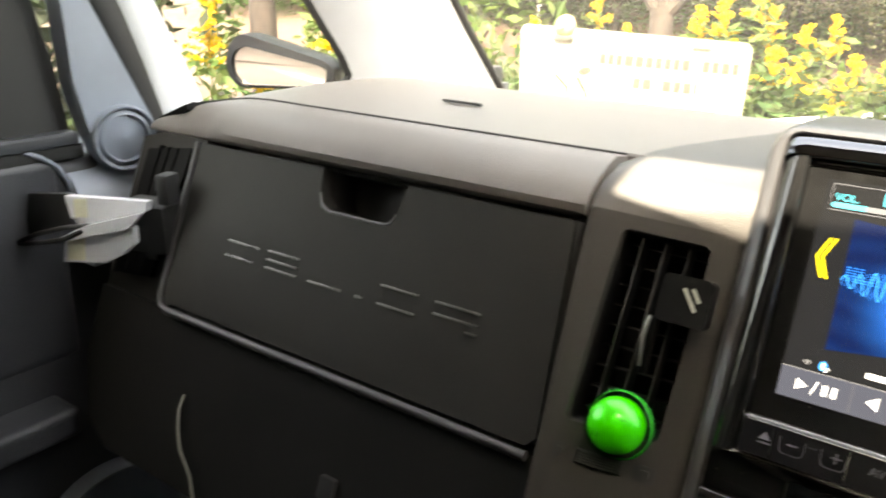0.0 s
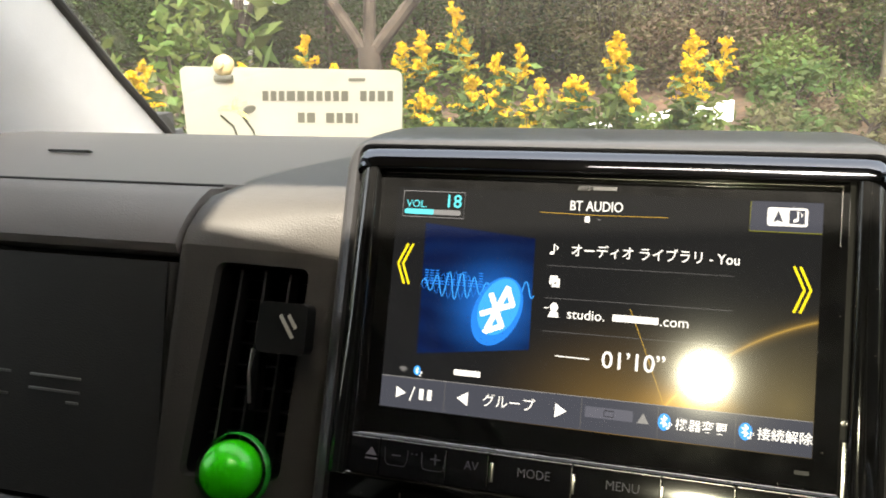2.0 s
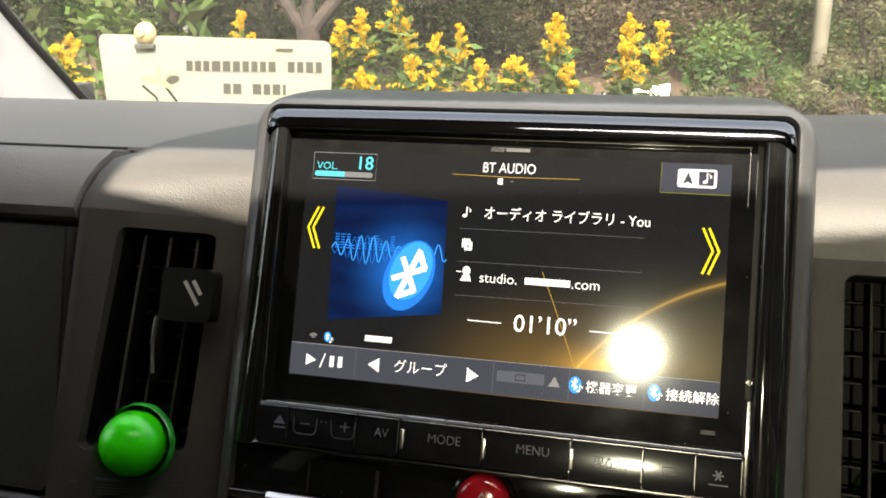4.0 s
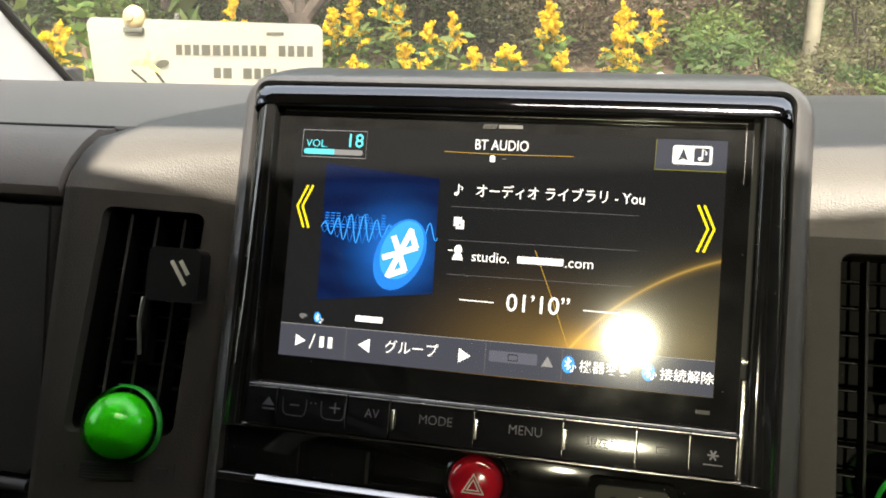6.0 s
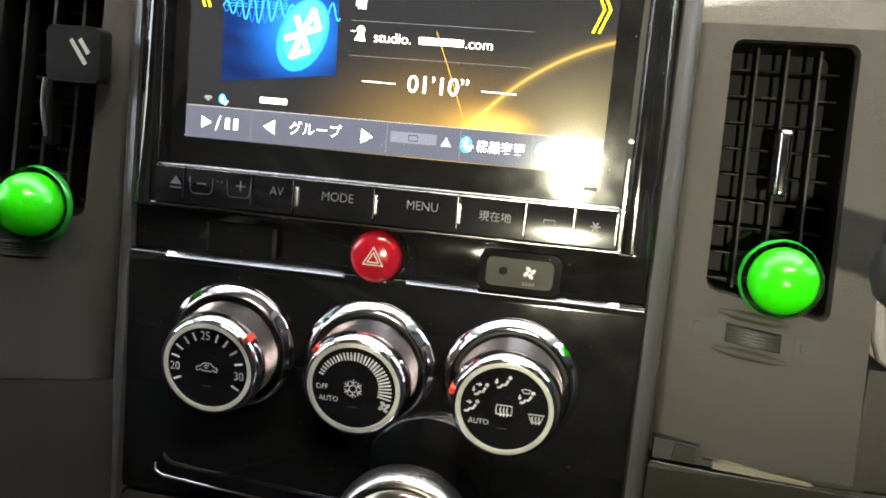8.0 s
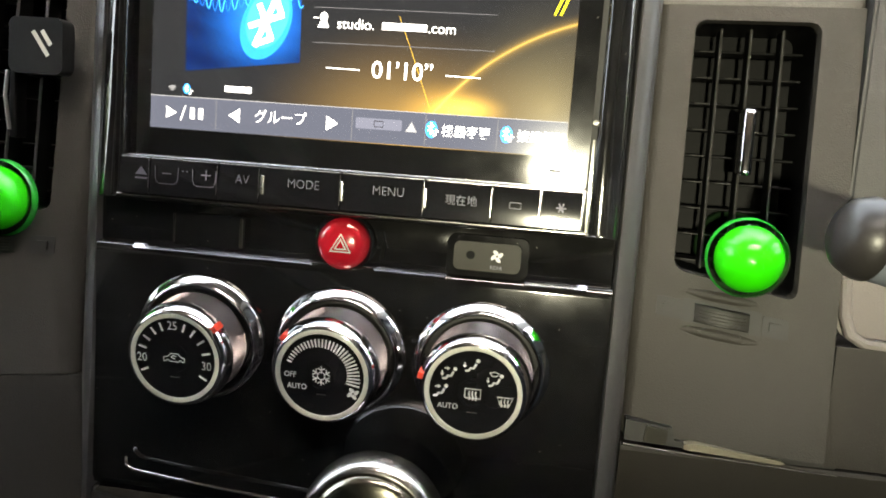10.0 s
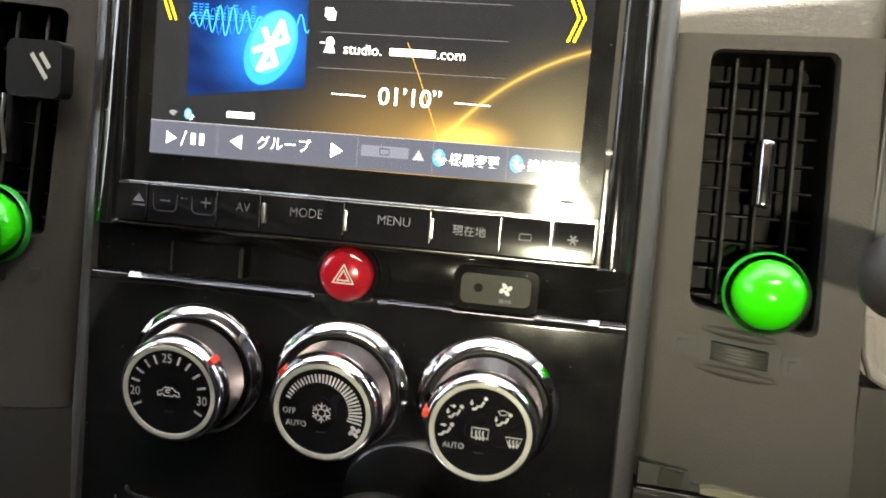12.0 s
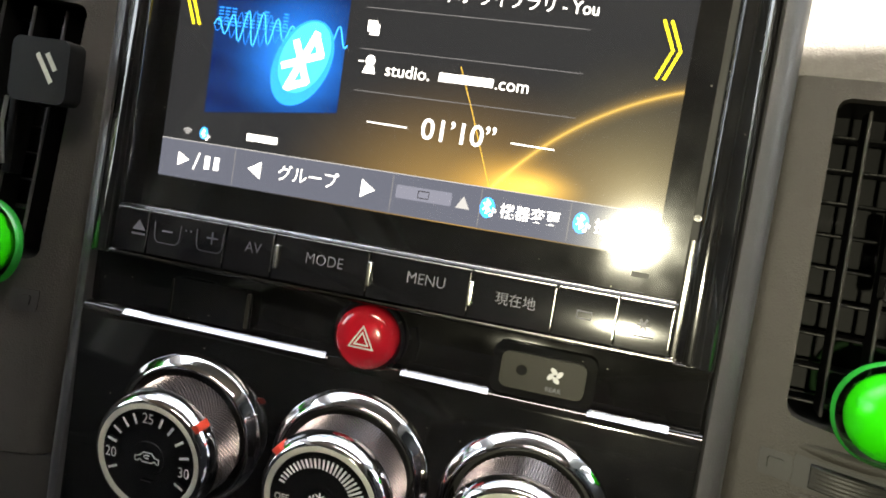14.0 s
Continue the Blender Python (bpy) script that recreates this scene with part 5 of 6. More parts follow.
part("cup_base", prism([(-0.1471, 0.0286), (-0.1040, 0.0328), (-0.0960, 0.0260), (-0.0804, 0.0132), (-0.0980, 0.0050), (-0.1200, 0.0030), (-0.1400, -0.0070), (-0.1590, -0.0120)], 0.001, 0.007, 0.001), DARK, cup, "black moulded base")
part("cup_ring", tube([(-0.0826, -0.004, 0.0095), (-0.1050, -0.006, 0.0055), (-0.1342, -0.008, -0.0030), (-0.1560, -0.008, -0.0125), (-0.1606, -0.007, -0.0145), (-0.1480, -0.007, -0.0140), (-0.1250, -0.008, -0.0090), (-0.1060, -0.008, -0.0040), (-0.0850, -0.007, 0.0060)], 0.0022, 10), DARK, cup, "black folding ring")
# Pale yellow patches painted in for a reflection on the plates.
REFLECTED = surface("reflection_band", (0.78, 0.77, 0.60), 0.3)
part("reflection_band", prism([(-0.0965, 0.0150), (-0.0830, 0.0160), (-0.0820, 0.0318), (-0.0955, 0.0305)], -0.0026, -0.0021), REFLECTED, cup, "painted pale yellow reflection")
part("reflection_band", prism([(-0.1087, -0.0235), (-0.0897, -0.0215), (-0.0870, -0.0015), (-0.1050, -0.0065)], -0.0046, -0.0041), REFLECTED, cup, "painted pale yellow reflection")
part("metal_clip", prism([(-0.0980, 0.0049), (-0.0931, 0.0052), (-0.0930, 0.0148), (-0.0978, 0.0148)], -0.0060, -0.0010), CHROME, cup, "bright square clip")
part("hinge", box(-0.018, -0.006, 0.004, 0.020, 0.032, 0.057, 0.003), DARK, cup)
part("hinge", box(-0.034, -0.022, 0.004, 0.020, -0.016, 0.001, 0.003), DARK, cup)
part("arm", box(-0.060, -0.012, 0.003, 0.034, -0.010, 0.030, 0.003), DARK, cup)
cable = solid("cable", tube([(-0.519, -0.006, -0.190), (-0.516, -0.011, -0.200), (-0.510, -0.013, -0.213), (-0.502, -0.013, -0.228), (-0.484, -0.013, -0.243), (-0.475, -0.013, -0.258), (-0.47, -0.013, -0.30), (-0.475, -0.010, -0.42)], 0.0012, 10), surface("cable_skin", (0.16, 0.16, 0.13), 0.5), PANEL, "thin beige cable hanging below the glove box", "cable", smooth=60)

# ---- board on the windscreen ----
def board_material():
    """Milky plastic sheet that lets light through."""
    m, nt, p = nodes_of("milky_sheet")
    p.inputs["Base Color"].default_value = (0.50, 0.51, 0.47, 1)
    p.inputs["Roughness"].default_value = 0.4
    tl, tr = nt.nodes.new("ShaderNodeBsdfTranslucent"), nt.nodes.new("ShaderNodeBsdfTransparent")
    tl.inputs[0].default_value = (0.54, 0.54, 0.47, 1)
    m1, m2 = nt.nodes.new("ShaderNodeMixShader"), nt.nodes.new("ShaderNodeMixShader")
    m1.inputs[0].default_value, m2.inputs[0].default_value = 0.50, 0.58
    nt.links.new(p.outputs[0], m1.inputs[1])
    nt.links.new(tl.outputs[0], m1.inputs[2])
    nt.links.new(m1.outputs[0], m2.inputs[1])
    nt.links.new(tr.outputs[0], m2.inputs[2])
    nt.links.new(m2.outputs[0], nt.nodes["Material Output"].inputs[0])
    return m


board = thing("display_board", pose(-0.474, 0.600, 1.110, -8, 0.0, 0), "milky white plastic board leaning at the windscreen, seen from behind", "board")
part("board_sheet", prism([(px + (-0.010 if px < 0 and pz > 0 else 0.010 if px < 0 else 0.0), pz - 0.004 * (px / 0.16)) for px, pz in rrect(-0.158, 0.158, -0.10, 0.112, 0.010)], -0.001, 0.001, 0.0005, 1), board_material(), board, "translucent white sheet")
INK = surface("board_ink", (0.05, 0.05, 0.04), 0.6)
rng = random.Random(8)
for z, x0, x1 in ((0.076, -0.040, 0.146), (0.048, 0.012, 0.098), (0.016, -0.03, 0.12)):
    x = x0
    while x < x1:
        w = rng.uniform(0.008, 0.012)
        if rng.random() > 0.13:
            part("letter_bar", flat(quad(x, min(x + w, x1), z - 0.0065, z + 0.0065), -0.0016), INK, board, smooth=0)
        x += w + 0.0035
part("small_bar", flat(quad(0.085, 0.108, 0.0945, 0.0985), -0.0016), INK, board, smooth=0)
ribbon("painted_curve", [(-0.105, 0.05), (-0.085, 0.035), (-0.075, 0.01), (-0.072, -0.02)], 0.003, SWITCH, -0.0016, board)
ribbon("painted_curve", [(-0.070, 0.048), (-0.055, 0.030), (-0.048, 0.008)], 0.003, SWITCH, -0.0016, board)
part("painted_spot", flat(disc(-0.060, 0.058, 0.010, 0.005, 14, 15), -0.0016), INK, board, smooth=0)
PETAL = surface("printed_yellow", (0.72, 0.62, 0.16), 0.6, mottle=0.25, mottle_scale=60)
for cx, cz, rx, rz, a in ((-0.092, 0.060, 0.016, 0.0035, 5), (-0.075, 0.063, 0.013, 0.0030, 25), (-0.082, 0.068, 0.010, 0.0030, 60), (-0.070, 0.052, 0.012, 0.0028, -35)):
    part("painted_petal", flat(disc(cx, cz, rx, rz, 16, a), -0.0014), PETAL, board, smooth=0)
suction = part("suction_cup", lathe([(0.0145, 0.004), (0.0150, 0.000), (0.0135, -0.004), (0.0095, -0.007), (0.006, -0.008), (0.005, -0.011), (0.0001, -0.012)], 28), surface("suction_rubber", (0.30, 0.23, 0.12), 0.35), board, "amber suction cup", pose(-0.098, -0.002, 0.116))
part("suction_tab", box(-0.112, -0.084, -0.006, 0.003, 0.0965, 0.1030, 0.001), INK, board)

# ---- car shell ----
def roof_sheet_material():
    """Thin beige fabric, added unseen overhead, that lets some daylight through."""
    m, nt, p = nodes_of("roof_sheet_fabric")
    p.inputs["Base Color"].default_value = (0.15, 0.139, 0.124, 1)
    p.inputs["Roughness"].default_value = 0.9
    tl, mix = nt.nodes.new("ShaderNodeBsdfTranslucent"), nt.nodes.new("ShaderNodeMixShader")
    tl.inputs[0].default_value = (0.40, 0.36, 0.31, 1)
    mix.inputs[0].default_value = 0.12
    nt.links.new(p.outputs[0], mix.inputs[1])
    nt.links.new(tl.outputs[0], mix.inputs[2])
    nt.links.new(mix.outputs[0], nt.nodes["Material Output"].inputs[0])
    return m


shell = thing("car_body", pose(0, 0, 0), "car cabin shell with pale pillars and headliner", "car body", kind="structure")


def bar(pts, w, d, material, name, parent, r=0.012):
    """A trim bar along points in a side wall; w across (y), d thick (x)."""
    loops = []
    for k, p in enumerate(pts):
        x, y, z = p
        ww = w[k] if isinstance(w, (list, tuple)) else w
        loops.append([(x, y - ww / 2, z), (x + d * 0.7, y - ww / 2 * 0.9, z), (x + d, y - ww / 2 * 0.55, z), (x + d, y + ww / 2 * 0.55, z), (x + d * 0.7, y + ww / 2 * 0.9, z), (x, y + ww / 2, z)])
    return part(name, rings(loops, False, True, True), material, parent, smooth=60)


for s in (-1, 1):
    # front pillar between windscreen and quarter window, quarter-window pillar behind it
    seal = [(0.705, 0.74, 1.04), (0.700, 0.655, 1.12), (0.680, 0.53, 1.22), (0.60, 0.10, 1.58), (0.57, -0.05, 1.72)]
    crease = [(0.712, 0.585, 1.04), (0.705, 0.50, 1.12), (0.690, 0.385, 1.235), (0.61, -0.03, 1.60), (0.58, -0.15, 1.72)]
    inner = [(0.750, 0.46, 1.04), (0.745, 0.385, 1.13), (0.735, 0.28, 1.262), (0.66, -0.09, 1.60), (0.63, -0.22, 1.72)]
    loops = []
    for p, q, r in zip(seal, crease, inner):
        loops.append([(s * p[0], p[1], p[2]), (s * (0.35 * p[0] + 0.65 * q[0] - 0.006), 0.35 * p[1] + 0.65 * q[1], 0.35 * p[2] + 0.65 * q[2]), (s * q[0], q[1], q[2]),
                      (s * (0.5 * q[0] + 0.5 * r[0] - 0.002), 0.5 * q[1] + 0.5 * r[1], 0.5 * q[2] + 0.5 * r[2]), (s * r[0], r[1], r[2]), (s * (r[0] + 0.03), r[1] + 0.03, r[2] + 0.01), (s * (p[0] + 0.05), p[1] - 0.03, p[2] + 0.01)])
    part("front_pillar", rings(loops, False, True, True), PILLAR, shell, "pale grey front pillar trim", smooth=50)
    bar([(s * 0.745, 0.11, 1.09), (s * 0.745, 0.082, 1.180), (s * 0.745, 0.050, 1.262), (s * 0.735, -0.01, 1.42), (s * 0.71, -0.10, 1.70)], [0.085, 0.066, 0.050, 0.05, 0.05], -s * 0.03, PILLAR, "quarter_pillar", shell)
    part("side_wall", box(*sorted((s * 0.742, s * 0.772)), -3.54, 0.75, 0.35, 1.12, 0.004), DOORTRIM, shell)
    part("quarter_sill", box(*sorted((s * 0.735, s * 0.775)), 0.06, 0.72, 1.10, 1.150, 0.006), RUBBER, shell)
    bar([(s * 0.74, -0.95, 1.0), (s * 0.73, -0.97, 1.4), (s * 0.69, -1.0, 1.74)], 0.14, -s * 0.03, PILLAR, "centre_pillar", shell)
    part("roof_rail", box(*sorted((s * 0.62, s * 0.74)), -3.54, -0.06, 1.68, 1.79, 0.01), PILLAR, shell)
    part("side_glass", sheet([[(s * 0.745, 0.62, 1.12), (s * 0.70, -0.08, 1.70)], [(s * 0.745, -0.97, 1.12), (s * 0.70, -0.99, 1.70)]]), GLASS, shell)
# headliner with an added, unseen slot that lets a sun band onto the dash
ROOF = 1.74
LEVEL = Matrix(((1, 0, 0, 0), (0, 0, 1, 0), (0, 1, 0, ROOF), (0, 0, 0, 1)))
GAP = ((-0.083, -0.322), (0.485, -0.294), (0.485, -0.341), (-0.083, -0.377))
ROOF_SHEET = (-0.60, 0.60, -0.80, -0.14)
x0, x1, y0, y1 = ROOF_SHEET
frame_pieces = (quad(-0.70, 0.70, y1, -0.08), quad(-0.70, 0.70, -3.54, y0), quad(-0.70, x0, y0, y1), quad(x1, 0.70, y0, y1))
part("headliner", merge(*[moved(prism(p, -0.004, 0.004), LEVEL) for p in frame_pieces]), ROOFING, shell, "pale headliner round an added roof sheet", smooth=0)
slotted_pieces = ([(x0, y1), (x0, -0.340), GAP[0], GAP[1], (x1, -0.294), (x1, y1)], [(x0, y0), (x1, y0), (x1, -0.341), GAP[2], GAP[3], (x0, -0.377)],
                [(x0, -0.340), (x0, -0.377), GAP[3], GAP[0]], [(x1, -0.341), (x1, -0.294), GAP[1], GAP[2]])
part("slotted_roof_sheet", merge(*[moved(prism(p, -0.001, 0.001), LEVEL) for p in slotted_pieces]), roof_sheet_material(), shell, "unseen pale roof sheet with a slot that shapes the sun", smooth=0)
head = [[(x, -0.09 + 0.107 * (1 - (x / 0.735) ** 2) + dy, z) for dy, z in ((0.0, 1.740), (-0.02, 1.722), (-0.09, 1.727), (-0.16, 1.746), (-0.16, 1.79), (0.0, 1.775))] for x in [0.70 * k / 8 for k in range(-8, 9)]]
part("roof_header", rings(head, False, True, True), ROOFING, shell, "pale headliner edge over the windscreen", smooth=50)
part("cabin_floor", box(-0.75, 0.75, -3.54, 0.7, 0.30, 0.36, 0.01), DARK, shell)
part("bulkhead", box(-0.74, 0.74, 0.45, 0.50, 0.36, 1.02, 0.01), DARK, shell)
part("rear_wall", box(-0.74, 0.74, -3.54, -3.50, 0.36, 1.76, 0.01), DARK, shell)
# Walls added over the side windows to cut the light in the cabin.
part("driver_light_block", box(0.72, 0.76, -3.52, -0.05, 1.10, 1.76, 0.01), DOORTRIM, shell)
part("passenger_light_block", box(-0.76, -0.72, -3.52, -0.35, 1.10, 1.76, 0.01), RUBBER, shell)
# windscreen, curved a little
rows = []
for j in range(7):
    f = 1.03 * j / 6
    rows.append([(0.735 * (1 - 0.07 * f) * k / 6, 0.74 - 0.82 * f + 0.16 * (1 - (k / 6) ** 2) * (1 - 0.4 * f), 1.05 + 0.69 * f) for k in range(-6, 7)])
windscreen = solid("windscreen", sheet(rows), DUSTY, Matrix(), "clear curved windscreen above the dashboard", "windscreen", kind="structure")
windscreen.visible_shadow = False
part("glass_seal", tube([(-0.700, 0.659, 1.12), (-0.680, 0.534, 1.22), (-0.60, 0.104, 1.58)], 0.006, 8), RUBBER, shell)
part("quarter_seal", tube([(-0.742, 0.350, 1.150), (-0.738, 0.355, 1.168), (-0.735, 0.340, 1.190), (-0.730, 0.275, 1.265), (-0.66, -0.09, 1.60)], 0.005, 8), RUBBER, shell)

# ---- passenger door ----
door = thing("door_1", pose(-0.70, -0.45, 0.75), "dark grey car door trim with a tweeter and a dark armrest", "car door", kind="structure")
part("door_panel", box(-0.035, 0.0, -0.80, 0.44, -0.40, 0.385, 0.02, 4), DOORTRIM, door)
part("door_sill", box(-0.045, 0.004, -0.80, 0.415, 0.396, 0.408, 0.004, 3), DOORTRIM, door, "dark strip along the window sill")
part("sill_seal", box(-0.045, 0.0, -0.80, 0.42, 0.383, 0.397, 0.004, 3), RUBBER, door)
BLUEGREY = surface("sail_trim", (0.25, 0.28, 0.33), 0.42, grain=0.3, grain_scale=1000)
sail = [(y + 0.45, z - 0.75) for y, z in ((-0.040, 1.265), (-0.062, 1.34), (-0.048, 1.34), (-0.014, 1.265), (0.004, 1.226), (0.021, 1.190), (0.036, 1.158), (0.034, 1.135), (0.027, 1.114), (-0.010, 1.120), (-0.019, 1.128), (-0.029, 1.158), (-0.038, 1.200))]
part("sail_panel", moved(prism(sail, -0.010, 0.014, 0.003, 3), pose(0.0, 0, 0, 0, 0, 90)), BLUEGREY, door, "blue-grey corner trim", smooth=50)
part("tweeter", moved(lathe([(0.030, 0.012), (0.030, -0.004), (0.0285, -0.008), (0.0265, -0.007), (0.0255, -0.003), (0.0235, -0.006), (0.0215, -0.007), (0.0200, -0.003), (0.012, -0.004), (0.0001, -0.006)], 44), pose(0.012, 0.451, 0.398, 0, 0, 82)), BLUEGREY, door, "round tweeter", smooth=60)
bar([(-0.015, 0.505, 0.36), (-0.015, 0.496, 0.41), (-0.015, 0.479, 0.462), (-0.015, 0.460, 0.512), (-0.03, 0.41, 0.65), (-0.05, 0.33, 0.93)], [0.03, 0.028, 0.030, 0.032, 0.032, 0.032], 0.012, RUBBER, "window_frame", door)
bar([(-0.020, 0.378, 0.39), (-0.022, 0.374, 0.46), (-0.03, 0.35, 0.60), (-0.04, 0.30, 0.80), (-0.05, 0.26, 0.88)], [0.085, 0.080, 0.075, 0.07, 0.07], 0.010, RUBBER, "window_rail", door)
part("door_ledge", moved(extrude_x([(0.040, 0.394), (0.015, 0.382), (-0.008, 0.366), (-0.022, 0.344), (-0.028, 0.322), (-0.026, 0.290), (0.040, 0.290)], 0.400, 0.520), Matrix(((0, -1, 0, 0), (1, 0, 0, 0), (0, 0, 1, 0), (0, 0, 0, 1)))), BLUEGREY, door, "grey front ledge of the door trim")
part("door_bolster", box(-0.02, 0.002, -0.80, 0.392, 0.20, 0.388, 0.010, 4), DOORTRIM, door)
part("piping", tube([(0.000, 0.366, 0.396), (0.001, 0.378, 0.390), (0.002, 0.391, 0.380), (0.003, 0.398, 0.366), (0.003, 0.400, 0.350), (0.003, 0.400, 0.30)], 0.0022, 8), BLUEGREY, door, "grey piping")
part("armrest", box(-0.01, 0.040, -0.80, 0.362, 0.142, 0.170, 0.008, 4), DOORTRIM, door, "dark grey armrest")
part("door_pocket", box(-0.01, 0.002, -0.80, 0.280, -0.10, 0.162, 0.010, 4), DOORTRIM, door)
part("speaker_ring", moved(lathe([(0.088, 0.004), (0.087, -0.008), (0.083, -0.012), (0.079, -0.010), (0.077, -0.002), (0.04, -0.003), (0.0001, -0.003)], 52), pose(0.006, 0.394, -0.010, 0, 0, 90)), BLUEGREY, door, "round door speaker ring", smooth=60)
part("body_side", box(-0.10, -0.078, -0.85, 0.95, -0.35, 0.37, 0.01, 3), surface("body_paint", (0.72, 0.62, 0.55), 0.25, coat=0.6), door, "pale beige painted door skin")

# ---- outside mirror ----
mirror = thing("door_mirror", pose(-0.955, 0.45, 1.158, 0, 6, 24), "black door mirror with a pale mirror glass", "door mirror")


def egg(k, y, brow=1.0):
    """Outline of the mirror, tall at its outer end; brow lowers the upper edge."""
    return [(x * k, y, z * k * (brow if z > 0 else 1)) for x, z in [(px, pz * (1 - (0.58 if pz > 0 else 0.34) * px / 0.1)) for px, pz in rrect(-0.082, 0.088, -0.034, 0.029, (0.018, 0.022, 0.034, 0.032), 8)]]


part("housing", rings([egg(0.86, -0.024, 0.62), egg(0.88, -0.034, 0.62), egg(1.0, -0.032), egg(1.03, -0.012), egg(0.98, 0.02), egg(0.72, 0.06), egg(0.3, 0.075)], False, False, True), surface("mirror_shell", (0.004, 0.0045, 0.006), 0.4, spec=0.1), mirror, "glossy dark housing", smooth=60)
part("mirror_glass", rings([egg(0.88, -0.026, 0.62), egg(0.86, -0.025, 0.62)], False, False, True), surface("mirror_silver", (0.52, 0.46, 0.42), 0.34, 1.0, mottle=0.02, rough_var=0.01), mirror, "mirror glass")
part("mirror_arm", tube([(0.06, 0.0, -0.020), (0.13, 0.01, -0.034), (0.26, 0.02, -0.045)], 0.014, 14), RUBBER, mirror)

# ---- outside ----
def ground_material(name, a, b, scale):
    m, nt, p = nodes_of(name)
    tc = nt.nodes.new("ShaderNodeTexCoord")
    n1, n2 = nt.nodes.new("ShaderNodeTexNoise"), nt.nodes.new("ShaderNodeTexNoise")
    n1.inputs["Scale"].default_value, n2.inputs["Scale"].default_value = scale, scale * 18
    n1.inputs["Detail"].default_value = n2.inputs["Detail"].default_value = 6
    nt.links.new(tc.outputs["Object"], n1.inputs[0])
    nt.links.new(tc.outputs["Object"], n2.inputs[0])
    av = nt.nodes.new("ShaderNodeMath")
    av.operation = "MULTIPLY_ADD"
    av.inputs[1].default_value = 0.5
    nt.links.new(n1.outputs["Fac"], av.inputs[0])
    hf = nt.nodes.new("ShaderNodeMath")
    hf.operation = "MULTIPLY"
    hf.inputs[1].default_value = 0.5
    nt.links.new(n2.outputs["Fac"], hf.inputs[0])
    nt.links.new(hf.outputs[0], av.inputs[2])
    r = nt.nodes.new("ShaderNodeValToRGB")
    r.color_ramp.elements[0].position, r.color_ramp.elements[1].position = 0.38, 0.62
    r.color_ramp.elements[0].color, r.color_ramp.elements[1].color = (*a, 1), (*b, 1)
    nt.links.new(av.outputs[0], r.inputs[0])
    nt.links.new(r.outputs[0], p.inputs["Base Color"])
    p.inputs["Roughness"].default_value = 0.95
    bp = nt.nodes.new("ShaderNodeBump")
    bp.inputs["Distance"].default_value = 0.02
    nt.links.new(n2.outputs["Fac"], bp.inputs["Height"])
    nt.links.new(bp.outputs[0], p.inputs["Normal"])
    return m


bm = bmesh.new()
bmesh.ops.create_grid(bm, x_segments=60, y_segments=60, size=1)
for v in bm.verts:
    x, y = v.co.x * 60 * abs(v.co.x) + v.co.x * 8, v.co.y * 60 * abs(v.co.y) + v.co.y * 8
    rise = max(0.0, y - 5.8) * 0.22 if y < 40 else 7.5
    v.co = (x, y, min(rise, 7.0) + 0.04 * noise.noise((x * 0.7, y * 0.7, 0)) - 0.02)
ground = solid("ground", bm, ground_material("earth", (0.030, 0.024, 0.014), (0.085, 0.046, 0.030), 0.5), Matrix(), "earth and grass verge rising to a wooded bank", "ground", kind="structure", smooth=60)
road_bm = bmesh.new()
bmesh.ops.create_grid(road_bm, x_segments=30, y_segments=8, size=1)
for v in road_bm.verts:
    v.co = (v.co.x * 14, v.co.y * 4.5 - 1.0, 0.03 + 0.004 * noise.noise((v.co.x * 9, v.co.y * 9, 3)))
road = solid("road", road_bm, ground_material("asphalt", (0.045, 0.045, 0.046), (0.075, 0.072, 0.07), 1.5), Matrix(), "grey asphalt where the car is parked", "road", kind="structure")


def leaves(n, place, size, seed, flatness=0.6, long=2.0):
    """Many small pointed leaves; place(rng) gives each one's spot. Returns points and faces."""
    r = np.random.RandomState(seed)
    c = place(r, n)
    a = r.normal(size=(n, 3))
    a[:, 2] *= flatness
    a /= np.linalg.norm(a, axis=1)[:, None]
    b = np.cross(a, r.normal(size=(n, 3)))
    b /= np.linalg.norm(b, axis=1)[:, None]
    s = size * r.uniform(0.6, 1.4, n)[:, None]
    v = np.stack([c - a * s * long / 2, c + b * s * 0.42, c + a * s * long / 2, c - b * s * 0.42], 1).reshape(-1, 3)
    return v, np.arange(4 * n).reshape(-1, 4)


def leaf_part(name, v, f, material, parent=None, label=""):
    me = bpy.data.meshes.new(name)
    me.from_pydata(v.tolist(), [], f.tolist())
    me.materials.append(material)
    ob = new(name, me)
    ob.parent = parent
    return tagged(ob, label)


GREEN = leafy("leaf_green", (0.064, 0.102, 0.031), 0.4)
PALEGREEN = leafy("leaf_pale", (0.105, 0.147, 0.041), 0.4)
OLIVE = leafy("leaf_olive", (0.112, 0.107, 0.056), 0.4)
BROWN = leafy("leaf_brown", (0.130, 0.095, 0.066), 0.4)
DEEP = leafy("leaf_deep", (0.050, 0.068, 0.027), 0.4)
YELLOW = leafy("petal_yellow", (0.54, 0.35, 0.012), var=0.15, trans=0.45)
STEM = surface("stem_green", (0.06, 0.084, 0.024), 0.7)
BARK = surface("bark", (0.034, 0.024, 0.019), 0.9, grain=1.0, grain_scale=60, mottle=0.5, mottle_scale=9)


